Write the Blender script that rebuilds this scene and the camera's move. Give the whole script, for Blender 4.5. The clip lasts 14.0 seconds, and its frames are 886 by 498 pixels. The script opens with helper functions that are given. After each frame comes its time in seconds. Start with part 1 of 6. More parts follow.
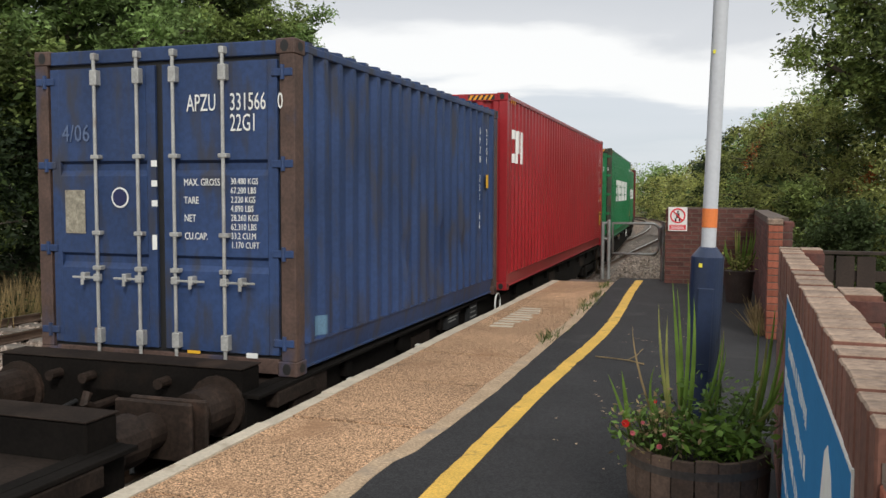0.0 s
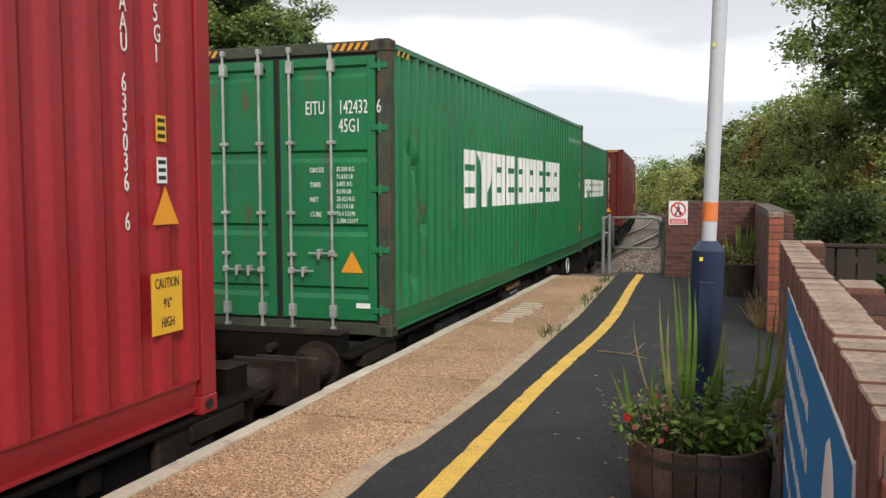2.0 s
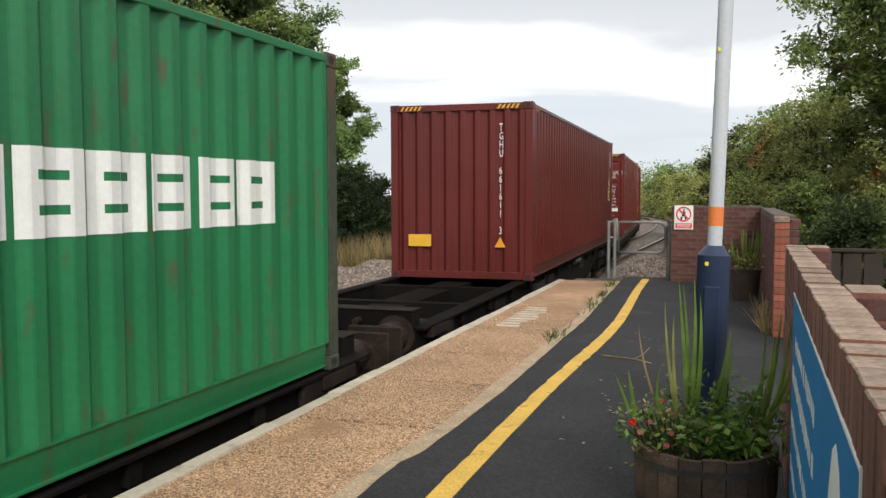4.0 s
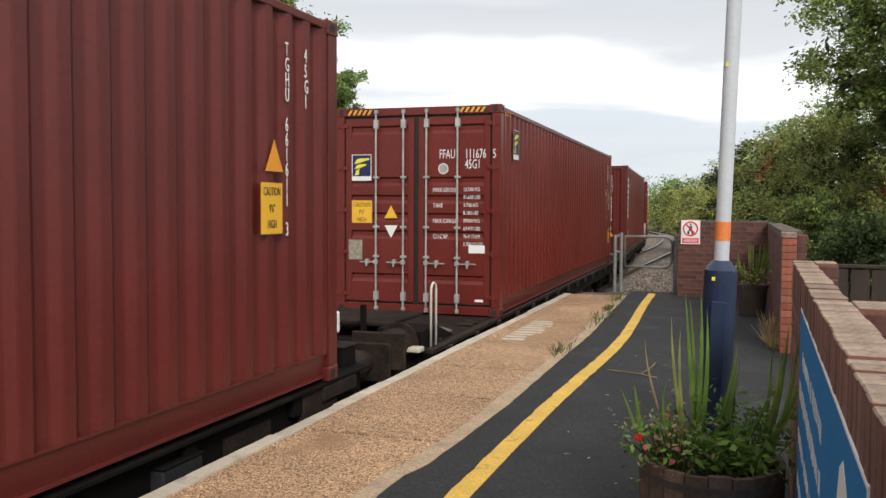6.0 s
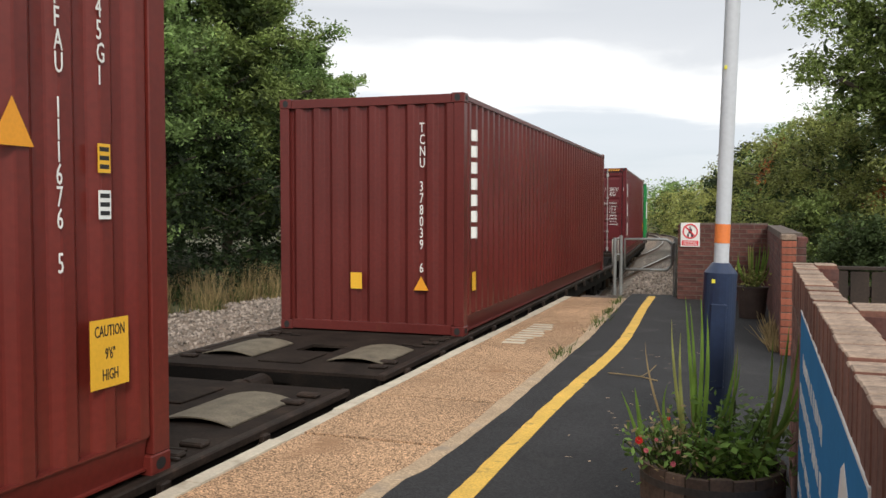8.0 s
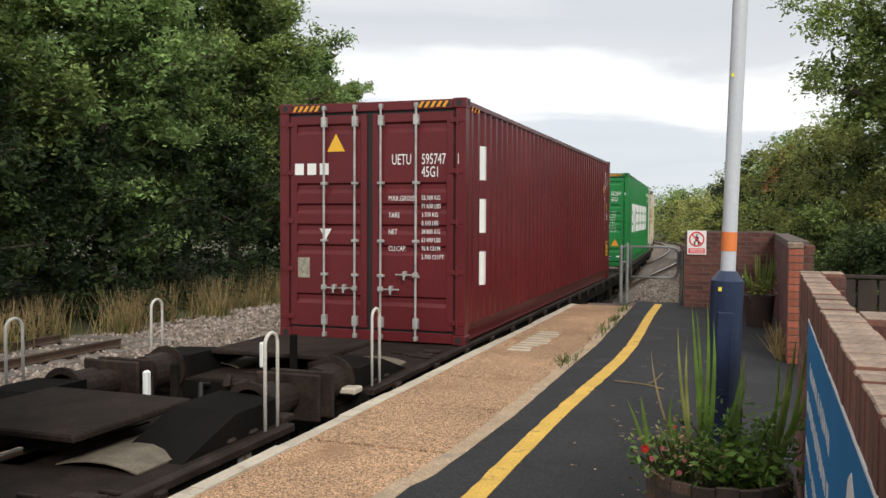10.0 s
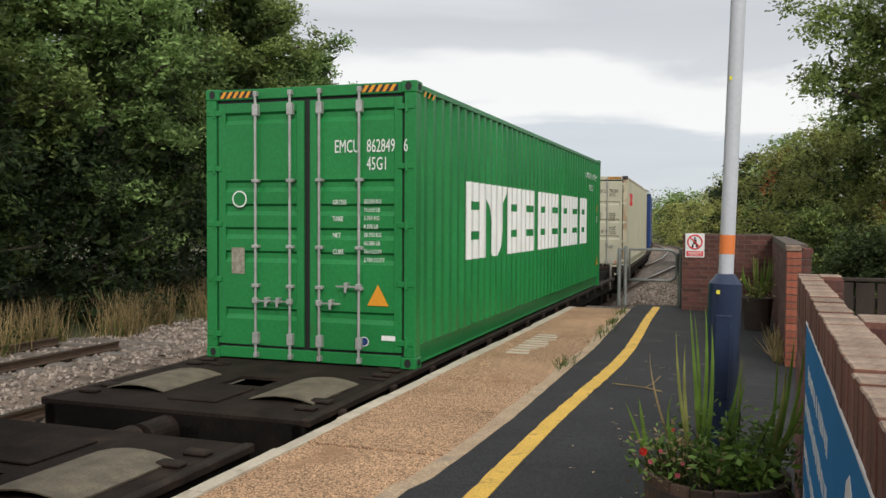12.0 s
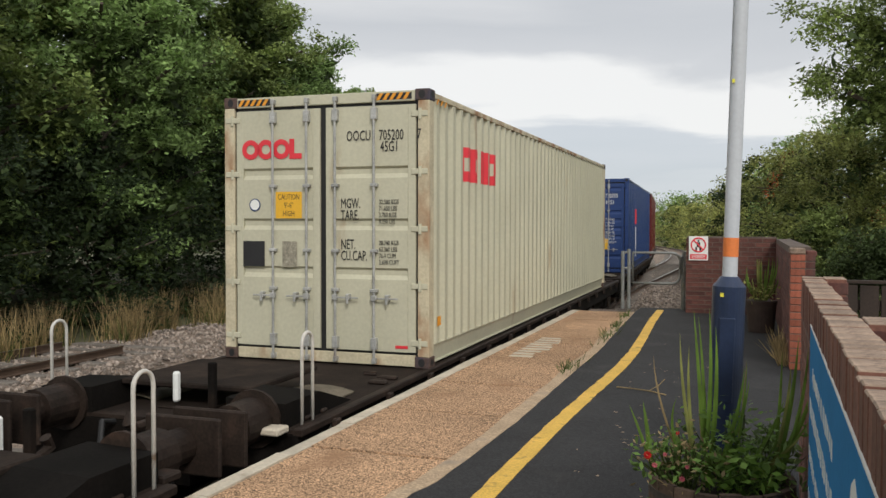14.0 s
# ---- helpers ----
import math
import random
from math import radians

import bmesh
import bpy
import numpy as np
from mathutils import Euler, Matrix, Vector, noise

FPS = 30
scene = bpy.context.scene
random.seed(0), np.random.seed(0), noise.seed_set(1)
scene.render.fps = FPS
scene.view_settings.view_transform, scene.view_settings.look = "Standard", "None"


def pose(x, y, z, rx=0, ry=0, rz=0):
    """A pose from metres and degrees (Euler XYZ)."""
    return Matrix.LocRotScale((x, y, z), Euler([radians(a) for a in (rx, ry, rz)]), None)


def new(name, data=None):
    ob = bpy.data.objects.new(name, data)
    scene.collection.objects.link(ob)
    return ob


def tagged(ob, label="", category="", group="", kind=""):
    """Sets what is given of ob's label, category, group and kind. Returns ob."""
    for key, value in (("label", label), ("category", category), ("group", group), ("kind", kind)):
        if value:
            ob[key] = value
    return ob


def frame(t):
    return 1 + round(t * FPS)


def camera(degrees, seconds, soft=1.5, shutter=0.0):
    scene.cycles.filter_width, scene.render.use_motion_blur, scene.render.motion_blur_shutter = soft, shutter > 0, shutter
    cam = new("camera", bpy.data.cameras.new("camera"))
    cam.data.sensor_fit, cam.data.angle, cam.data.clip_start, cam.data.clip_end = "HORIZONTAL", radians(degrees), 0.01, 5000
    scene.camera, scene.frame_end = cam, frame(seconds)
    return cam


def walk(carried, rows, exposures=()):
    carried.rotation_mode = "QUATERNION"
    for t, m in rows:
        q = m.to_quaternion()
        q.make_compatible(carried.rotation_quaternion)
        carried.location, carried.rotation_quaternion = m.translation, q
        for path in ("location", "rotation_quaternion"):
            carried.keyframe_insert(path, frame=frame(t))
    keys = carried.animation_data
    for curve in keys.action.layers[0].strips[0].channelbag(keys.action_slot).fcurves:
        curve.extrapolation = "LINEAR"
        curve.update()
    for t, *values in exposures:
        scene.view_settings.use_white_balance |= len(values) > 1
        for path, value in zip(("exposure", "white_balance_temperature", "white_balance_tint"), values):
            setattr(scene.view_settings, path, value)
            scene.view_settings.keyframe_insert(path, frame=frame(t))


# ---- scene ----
# camera on the platform, 1.5 m above it, carried by hand and barely turning
cam = camera(54.15, 14.0, soft=1.5, shutter=0.0)
EYE = (0.0, 0.0, 1.51)
# seconds, turn to the left of the track, tilt up, lean (degrees)
TURNS = [
    (0.0, 18.218, -3.644, 0.212), (0.5, 18.222, -3.654, -0.032), (1.0, 18.38, -3.961, -0.103), (1.5, 18.356, -4.114, 0.122),
    (2.0, 18.257, -3.945, -0.179), (2.5, 18.308, -3.89, -0.146), (3.0, 18.322, -3.969, -0.249), (5.5, 19.01, -2.895, 0.273),
    (6.0, 19.011, -2.814, 0.301), (6.5, 19.029, -2.871, -0.079), (7.0, 18.957, -2.863, 0.147), (7.5, 18.889, -2.789, 0.18),
    (8.0, 18.995, -2.578, 0.068), (10.5, 19.462, -2.103, 0.267), (11.0, 19.439, -2.29, 0.125), (11.5, 19.403, -2.217, 0.198),
    (12.0, 19.284, -1.939, 0.292), (12.5, 19.417, -1.719, 0.263), (13.0, 19.511, -1.759, 0.197), (13.5, 19.574, -1.894, 0.24),
    (14.0, 19.501, -1.698, 0.108)]


def aim(yaw, tilt, lean):
    # the lean turns the camera clockwise by a positive angle
    m = pose(*EYE, 90 + tilt, 0, yaw)
    return m @ pose(0, 0, 0, 0, 0, lean)


walk(cam, [(t, aim(a, b, c)) for t, a, b, c in TURNS], [(0, -0.08), (1, 0.02), (3, 0.1), (8, 0.1), (10.5, 0.02), (12, -0.15), (13, -0.36), (13.5, -0.3), (14, -0.22)])

# ---- sky and sun: a bright overcast afternoon ----
world = bpy.data.worlds.new("overcast_sky")
scene.world = world
world.use_nodes = True
wn, wl = world.node_tree.nodes, world.node_tree.links
wn.clear()
SUN_ELEV, SUN_ROT = radians(36), radians(149)


def wnode(kind, **sets):
    n = wn.new(kind)
    for k, v in sets.items():
        n.inputs[k].default_value = v
    return n


sky = wn.new("ShaderNodeTexSky")
sky.sky_type, sky.sun_disc = "NISHITA", False
sky.sun_elevation, sky.sun_rotation = SUN_ELEV, SUN_ROT
coord = wn.new("ShaderNodeTexCoord")
stretch = wn.new("ShaderNodeMapping")
stretch.inputs["Scale"].default_value = (1.0, 1.0, 4.6)
stretch.inputs["Location"].default_value = (0.35, 0.1, 0.62)
wl.new(coord.outputs["Generated"], stretch.inputs["Vector"])
cloud = wnode("ShaderNodeTexNoise", Scale=1.7, Detail=8.0, Roughness=0.5, Distortion=0.25)
wl.new(stretch.outputs["Vector"], cloud.inputs["Vector"])
ramp = wn.new("ShaderNodeValToRGB")
ramp.color_ramp.elements[0].position, ramp.color_ramp.elements[0].color = 0.0, (0.80, 0.83, 0.86, 1)
ramp.color_ramp.elements[1].position, ramp.color_ramp.elements[1].color = 0.62, (0.86, 0.87, 0.88, 1)
for height, grey in ((0.055, (0.66, 0.71, 0.76, 1)), (0.092, (0.70, 0.74, 0.79, 1)), (0.108, (1.0, 1.0, 0.99, 1)), (0.158, (1.0, 1.0, 0.99, 1)),
                     (0.185, (0.72, 0.735, 0.76, 1)), (0.25, (0.66, 0.68, 0.71, 1)), (0.36, (0.90, 0.90, 0.90, 1))):
    ramp.color_ramp.elements.new(height).color = grey
# cloud layers: height in the sky, broken up by the noise
updown = wn.new("ShaderNodeSeparateXYZ")
wl.new(coord.outputs["Generated"], updown.inputs[0])
ripple = wn.new("ShaderNodeMath")
ripple.operation = "MULTIPLY_ADD"
ripple.inputs[1].default_value, ripple.inputs[2].default_value = 0.34, -0.17
wl.new(cloud.outputs["Fac"], ripple.inputs[0])
layer = wn.new("ShaderNodeMath")
wl.new(updown.outputs["Z"], layer.inputs[0])
wl.new(ripple.outputs[0], layer.inputs[1])
wl.new(layer.outputs[0], ramp.inputs["Fac"])
skyd = wn.new("ShaderNodeMixRGB")
skyd.blend_type = "MULTIPLY"
skyd.inputs["Fac"].default_value, skyd.inputs["Color2"].default_value = 1.0, (0.1, 0.1, 0.1, 1)
wl.new(sky.outputs["Color"], skyd.inputs["Color1"])
blend = wn.new("ShaderNodeMixRGB")
blend.inputs["Fac"].default_value = 0.93
wl.new(skyd.outputs["Color"], blend.inputs["Color1"])
wl.new(ramp.outputs["Color"], blend.inputs["Color2"])
bg = wnode("ShaderNodeBackground", Strength=1.08)
wl.new(blend.outputs["Color"], bg.inputs["Color"])
wl.new(bg.outputs["Background"], wn.new("ShaderNodeOutputWorld").inputs["Surface"])

sun_data = bpy.data.lights.new("sun", "SUN")
sun_data.energy, sun_data.angle, sun_data.color = 2.4, radians(16), (1.0, 0.96, 0.9)
sun = new("sun", sun_data)
sun.matrix_world = Matrix.Translation((0, 0, 40)) @ Euler((radians(54), 0, radians(31))).to_matrix().to_4x4()

# ---- materials ----


def mat(name, col, rough=0.6, metal=0.0, vary=0.18, scale=3.0, grain=60.0, bump=0.15, stain=None, stain_amount=0.0, stain_scale=1.5,
        streak=1.0, rnd=0.0, speck=0.0, island=0.0, spec=0.5, dist=0.004, pebble=0.0, pebble_scale=70.0):
    """A painted or raw surface: two scales of variation, stains (stretched downwards by streak), fine relief."""
    m = bpy.data.materials.new(name)
    m.use_nodes = True
    n, l = m.node_tree.nodes, m.node_tree.links
    b = n["Principled BSDF"]
    b.inputs["Roughness"].default_value, b.inputs["Metallic"].default_value = rough, metal
    b.inputs["Specular IOR Level"].default_value = spec
    tc = n.new("ShaderNodeTexCoord")

    def noise_at(sc, detail=4.0, zs=1.0):
        t = n.new("ShaderNodeTexNoise")
        t.inputs["Scale"].default_value, t.inputs["Detail"].default_value = sc, detail
        if zs != 1.0:
            mp = n.new("ShaderNodeMapping")
            mp.inputs["Scale"].default_value = (1, 1, zs)
            l.new(tc.outputs["Object"], mp.inputs["Vector"])
            l.new(mp.outputs["Vector"], t.inputs["Vector"])
        else:
            l.new(tc.outputs["Object"], t.inputs["Vector"])
        return t.outputs["Fac"]

    def tone(src, lo, hi, a=0.3, z=0.7):
        r = n.new("ShaderNodeMapRange")
        r.inputs[1].default_value, r.inputs[2].default_value = a, z
        r.inputs[3].default_value, r.inputs[4].default_value = lo, hi
        l.new(src, r.inputs[0])
        return r.outputs[0]

    def times_(a, c):
        q = n.new("ShaderNodeMath")
        q.operation = "MULTIPLY"
        l.new(a, q.inputs[0])
        if isinstance(c, float):
            q.inputs[1].default_value = c
        else:
            l.new(c, q.inputs[1])
        return q.outputs[0]

    fine = noise_at(grain, 3.0)
    v = times_(tone(noise_at(scale), 1 - vary, 1 + vary), tone(fine, 1 - vary * 0.6 - speck, 1 + vary * 0.6 + speck, 0.35, 0.65))
    if pebble:
        vo = n.new("ShaderNodeTexVoronoi")
        vo.inputs["Scale"].default_value = pebble_scale
        l.new(tc.outputs["Object"], vo.inputs["Vector"])
        bw = n.new("ShaderNodeSeparateColor")
        l.new(vo.outputs["Color"], bw.inputs[0])
        v = times_(v, tone(bw.outputs[0], 1 - pebble, 1 + pebble, 0.05, 0.95))
    if rnd:
        oi = n.new("ShaderNodeObjectInfo")
        v = times_(v, tone(oi.outputs["Random"], 1 - rnd, 1 + rnd, 0, 1))
    if island:
        ge = n.new("ShaderNodeNewGeometry")
        v = times_(v, tone(ge.outputs["Random Per Island"], 1 - island, 1 + island, 0, 1))
    mul = n.new("ShaderNodeMixRGB")
    mul.blend_type = "MULTIPLY"
    mul.inputs["Fac"].default_value, mul.inputs["Color1"].default_value = 1.0, (*col, 1)
    l.new(v, mul.inputs["Color2"])
    out = mul.outputs["Color"]
    if stain:
        mx = n.new("ShaderNodeMixRGB")
        mx.inputs["Color2"].default_value = (*stain, 1)
        l.new(out, mx.inputs["Color1"])
        edge = 0.68 - 0.3 * stain_amount
        l.new(tone(noise_at(stain_scale, 7.0, streak), 0.0, 0.85, edge, edge + 0.14), mx.inputs["Fac"])
        out = mx.outputs["Color"]
    l.new(out, b.inputs["Base Color"])
    if bump:
        bp = n.new("ShaderNodeBump")
        bp.inputs["Strength"].default_value, bp.inputs["Distance"].default_value = bump, dist
        l.new(fine, bp.inputs["Height"])
        l.new(bp.outputs["Normal"], b.inputs["Normal"])
    return m


RUST = (0.13, 0.055, 0.025)


def paint(name, col, wear=0.2, rough=0.36):
    return mat(name, col, rough, 0.0, 0.14, 0.8, 25, 0.06, RUST, wear, 2.2, 0.25, spec=0.36)


M = dict(
    blue=mat("faded_blue_paint", (0.025, 0.049, 0.125), 0.5, 0, 0.22, 0.9, 25, 0.08, (0.040, 0.042, 0.055), 0.55, 7.0, 0.22, spec=0.35),
    blue_frame=mat("rusty_brown_frame", (0.075, 0.045, 0.035), 0.7, 0, 0.3, 5, 40, 0.3, (0.03, 0.045, 0.1), 0.45, 3.0, 0.4),
    red=paint("red_paint", (0.29, 0.019, 0.024), 0.02),
    green=mat("green_paint", (0.014, 0.155, 0.056), 0.4, 0, 0.12, 0.9, 25, 0.08, (0.085, 0.07, 0.035), 0.28, 7.5, 0.35, spec=0.4),
    green_new=paint("bright_green_paint", (0.017, 0.195, 0.050), 0.0),
    green_frame=mat("grimy_dark_green_frame", (0.04, 0.05, 0.03), 0.7, 0, 0.3, 5, 40, 0.3, RUST, 0.4, 3.0, 0.4),
    maroon=paint("maroon_paint", (0.108, 0.018, 0.015), 0.05),
    brick_red=paint("brick_red_paint", (0.13, 0.019, 0.014), 0.05),
    plum=paint("plum_paint", (0.106, 0.013, 0.016), 0.05),
    cream=mat("cream_paint", (0.49, 0.47, 0.35), 0.5, 0, 0.07, 0.8, 25, 0.06, (0.26, 0.13, 0.05), 0.12, 2.6, 0.2),
    cream_frame=mat("rust_stained_cream_frame", (0.52, 0.46, 0.32), 0.6, 0, 0.15, 4, 40, 0.2, (0.26, 0.10, 0.03), 0.55, 3.0, 0.35),
    navy=paint("navy_paint", (0.022, 0.05, 0.16), 0.1),
    roof=mat("container_roof", (0.18, 0.15, 0.13), 0.7),
    gasket=mat("black_rubber", (0.012, 0.012, 0.012), 0.6, vary=0.1),
    zinc=mat("galvanised_rod", (0.40, 0.40, 0.38), 0.45, 0.35, 0.2, 6, 60, 0.1, RUST, 0.2, 8.0, 0.3),
    white=mat("white_marking", (0.74, 0.75, 0.72), 0.7, 0, 0.05, 3, 40, 0.03),
    chipped=mat("worn_white_marking", (0.70, 0.71, 0.68), 0.55, 0, 0.06, 3, 40, 0.03, (0.02, 0.13, 0.05), 0.18, 5.0, 0.25),
    black=mat("black_marking", (0.015, 0.015, 0.016), 0.55),
    yellow=mat("yellow_sticker", (0.75, 0.42, 0.03), 0.5, vary=0.06),
    orange=mat("orange_sticker", (0.72, 0.30, 0.02), 0.5, vary=0.06),
    logored=mat("red_marking", (0.68, 0.035, 0.05), 0.5, vary=0.06),
    logonavy=mat("navy_sticker", (0.012, 0.016, 0.075), 0.5, vary=0.06),
    logoyel=mat("lemon_sticker", (0.72, 0.66, 0.06), 0.5, vary=0.06),
    plate=mat("dull_metal_plate", (0.34, 0.31, 0.24), 0.5, 0.4, 0.3, 20),
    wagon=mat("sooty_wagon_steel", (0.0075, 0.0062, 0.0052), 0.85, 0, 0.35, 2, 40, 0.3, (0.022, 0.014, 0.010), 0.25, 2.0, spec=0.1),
    slate=mat("dark_grey_plate", (0.022, 0.023, 0.024), 0.7, 0, 0.2, 5, spec=0.2),
    greywhite=mat("dulled_white_marking", (0.22, 0.22, 0.21), 0.8, 0, 0.1, 20),
    ochre=mat("grimy_ochre_paint", (0.22, 0.13, 0.05), 0.8, 0, 0.3, 9, 60, 0.2, (0.05, 0.035, 0.02), 0.4, 12.0),
    hoopwhite=mat("off_white_tube_paint", (0.55, 0.53, 0.48), 0.5, 0, 0.1, 6, 60, 0.05, (0.2, 0.13, 0.08), 0.2, 9.0),
    deck=mat("grimy_deck_plate", (0.022, 0.0155, 0.012), 0.85, 0, 0.4, 3, 40, 0.3, (0.05, 0.033, 0.024), 0.3, 2.6, spec=0.15),
    buffer=mat("greasy_buffer_steel", (0.024, 0.016, 0.012), 0.65, 0.0, 0.4, 5, 40, 0.2, (0.06, 0.035, 0.025), 0.25, 5.0, spec=0.2),
    rail=mat("rusty_rail", (0.10, 0.065, 0.045), 0.6, 0.3, 0.2, 5),
    railtop=mat("polished_rail_head", (0.38, 0.36, 0.34), 0.3, 0.9, 0.1, 5),
    sleeper=mat("weathered_sleeper", (0.16, 0.14, 0.12), 0.9, 0, 0.3, 3, 30, 0.5),
    ballast=mat("ballast_bed", (0.23, 0.175, 0.135), 0.95, 0, 0.35, 4, 45, 1.0, (0.10, 0.075, 0.055), 0.4, 1.2, speck=0.25, dist=0.03),
    stone=mat("ballast_stone", (0.27, 0.225, 0.19), 0.95, 0, 0.2, 8, 40, 0.3, island=0.6),
    earth=mat("rough_ground", (0.10, 0.10, 0.05), 0.95, 0, 0.35, 0.6, 12, 0.6, (0.16, 0.12, 0.06), 0.4, 0.5),
    tarmac=mat("worn_tarmac", (0.028, 0.028, 0.029), 0.85, 0, 0.18, 1.4, 160, 0.5, (0.062, 0.06, 0.057), 0.25, 1.1, speck=0.2, spec=0.3, pebble=0.35, pebble_scale=90),
    slab=mat("exposed_aggregate_slab", (0.385, 0.240, 0.140), 0.9, 0, 0.16, 1.3, 105, 0.8, (0.29, 0.165, 0.09), 0.35, 1.7, rnd=0.10, speck=0.28, spec=0.3, pebble=0.75, pebble_scale=125),
    coping=mat("pale_painted_edge", (0.50, 0.44, 0.345), 0.8, 0, 0.15, 4, 50, 0.4, (0.33, 0.27, 0.2), 0.35, 6.0, rnd=0.08),
    concrete=mat("patch_concrete", (0.42, 0.31, 0.205), 0.9, 0, 0.15, 3, 60, 0.4, (0.27, 0.22, 0.17), 0.35, 3.0, speck=0.12, spec=0.3, pebble=0.15, pebble_scale=80),
    line=mat("worn_yellow_line", (0.66, 0.41, 0.075), 0.8, 0, 0.12, 3, 90, 0.3, (0.11, 0.085, 0.05), 0.2, 9.0, speck=0.1),
    brick=mat("sooty_red_brick", (0.105, 0.040, 0.031), 0.9, 0, 0.25, 9, 70, 0.6, (0.07, 0.045, 0.04), 0.35, 5.0, rnd=0.35, island=0.0),
    brick_near=mat("weathered_red_brick", (0.17, 0.075, 0.053), 0.9, 0, 0.25, 9, 70, 0.6, (0.085, 0.055, 0.045), 0.35, 5.0, rnd=0.3),
    brick_j=mat("sooty_red_brick_far", (0.11, 0.04, 0.032), 0.9, 0, 0.25, 9, 70, 0.6, (0.06, 0.04, 0.035), 0.35, 5.0, island=0.35),
    brick_o=mat("orange_brick", (0.30, 0.09, 0.052), 0.9, 0, 0.2, 9, 70, 0.6, (0.16, 0.07, 0.05), 0.25, 6.0, rnd=0.25),
    cope=mat("weathered_coping_brick", (0.29, 0.21, 0.155), 0.9, 0, 0.3, 14, 90, 0.8, (0.085, 0.055, 0.045), 0.35, 16.0, rnd=0.28),
    mortar=mat("mortar", (0.11, 0.085, 0.07), 0.95, 0, 0.2, 6, 80, 0.4),
    signblue=mat("blue_sign_face", (0.034, 0.195, 0.43), 0.85, 0, 0.06, 2, 60, 0.02, spec=0.08),
    column=mat("pale_grey_column_paint", (0.50, 0.52, 0.55), 0.4, 0, 0.06, 2, 40, 0.05, (0.5, 0.5, 0.48), 0.05, 4.0, 0.2),
    sleeve=mat("navy_column_paint", (0.017, 0.029, 0.066), 0.35, 0, 0.15, 3, 40, 0.08, (0.03, 0.035, 0.055), 0.2, 5.0, 0.2),
    band=mat("orange_band", (0.72, 0.20, 0.05), 0.5, 0, 0.08, 4, 40, 0.05),
    galv=mat("galvanised_gate_tube", (0.26, 0.27, 0.26), 0.5, 0.5, 0.2, 5, 60, 0.1),
    oak=mat("weathered_barrel_oak", (0.125, 0.080, 0.056), 0.8, 0, 0.3, 5, 60, 0.6, (0.05, 0.035, 0.028), 0.4, 4.0, 0.2, rnd=0.3),
    hoop=mat("rusted_hoop", (0.10, 0.085, 0.075), 0.6, 0.5, 0.2, 8),
    soil=mat("dark_soil", (0.03, 0.022, 0.016), 0.95, 0, 0.3, 10, 60, 0.8),
    pot=mat("dark_planter", (0.06, 0.04, 0.032), 0.8, 0, 0.25, 6),
    fence=mat("dark_stained_fence", (0.034, 0.022, 0.016), 0.85, 0, 0.3, 4, 50, 0.4),
    tread=mat("scuffed_tread_plate", (0.135, 0.112, 0.078), 0.75, 0.0, 0.3, 6),
    bark=mat("bark", (0.075, 0.06, 0.045), 0.95, 0, 0.3, 8, 30, 0.8),
)


def leaf_mat(name, col, vary=0.5):
    m = mat(name, col, 0.6, 0, 0.42, 0.7, 6, 0.0, island=vary, spec=0.2)
    b = m.node_tree.nodes["Principled BSDF"]
    src = b.inputs["Base Color"].links[0].from_socket
    tl = m.node_tree.nodes.new("ShaderNodeBsdfTranslucent")
    mx = m.node_tree.nodes.new("ShaderNodeMixShader")
    mx.inputs["Fac"].default_value = 0.36
    m.node_tree.links.new(src, tl.inputs["Color"])
    m.node_tree.links.new(b.outputs["BSDF"], mx.inputs[1])
    m.node_tree.links.new(tl.outputs["BSDF"], mx.inputs[2])
    m.node_tree.links.new(mx.outputs["Shader"], m.node_tree.nodes["Material Output"].inputs["Surface"])
    return m


M.update(
    leaf=leaf_mat("ash_leaves", (0.215, 0.315, 0.105)),
    leaf_mid=leaf_mat("willow_leaves", (0.19, 0.245, 0.075)),
    # deep green trees; inside all crowns it paints the inner shade
    leaf_deep=leaf_mat("deep_green_and_shade_leaves", (0.065, 0.095, 0.034)),
    leaf_light=leaf_mat("light_leaves", (0.25, 0.275, 0.085)),
    # near-black green: the shade under the trees is put into this leaf colour
    leaf_shaded=leaf_mat("shade_dark_leaves", (0.026, 0.042, 0.017)),
    leaf_yellow=leaf_mat("yellowish_leaves", (0.34, 0.355, 0.11)),
    leaf_rust=leaf_mat("turning_leaves", (0.33, 0.10, 0.03)),
    dry=leaf_mat("dry_grass", (0.36, 0.27, 0.135), 0.45),
    grass=leaf_mat("green_grass", (0.09, 0.12, 0.035), 0.35),
    iris=leaf_mat("sword_leaves", (0.17, 0.28, 0.05), 0.35),
    herb=leaf_mat("planter_leaves", (0.15, 0.25, 0.06), 0.45),
    petal_red=leaf_mat("red_petals", (0.62, 0.03, 0.025), 0.2),
    petal_pink=leaf_mat("pink_petals", (0.62, 0.16, 0.19), 0.2),
)

# ---- mesh helpers ----


def box(bm, x0, x1, y0, y1, z0, z1, bevel=0.0):
    m = Matrix.LocRotScale(((x0 + x1) / 2, (y0 + y1) / 2, (z0 + z1) / 2), None, (x1 - x0, y1 - y0, z1 - z0))
    vs = bmesh.ops.create_cube(bm, size=1, matrix=m)["verts"]
    if bevel:
        bmesh.ops.bevel(bm, geom=list({e for v in vs for e in v.link_edges}), offset=bevel, segments=1, affect="EDGES")
    return bm


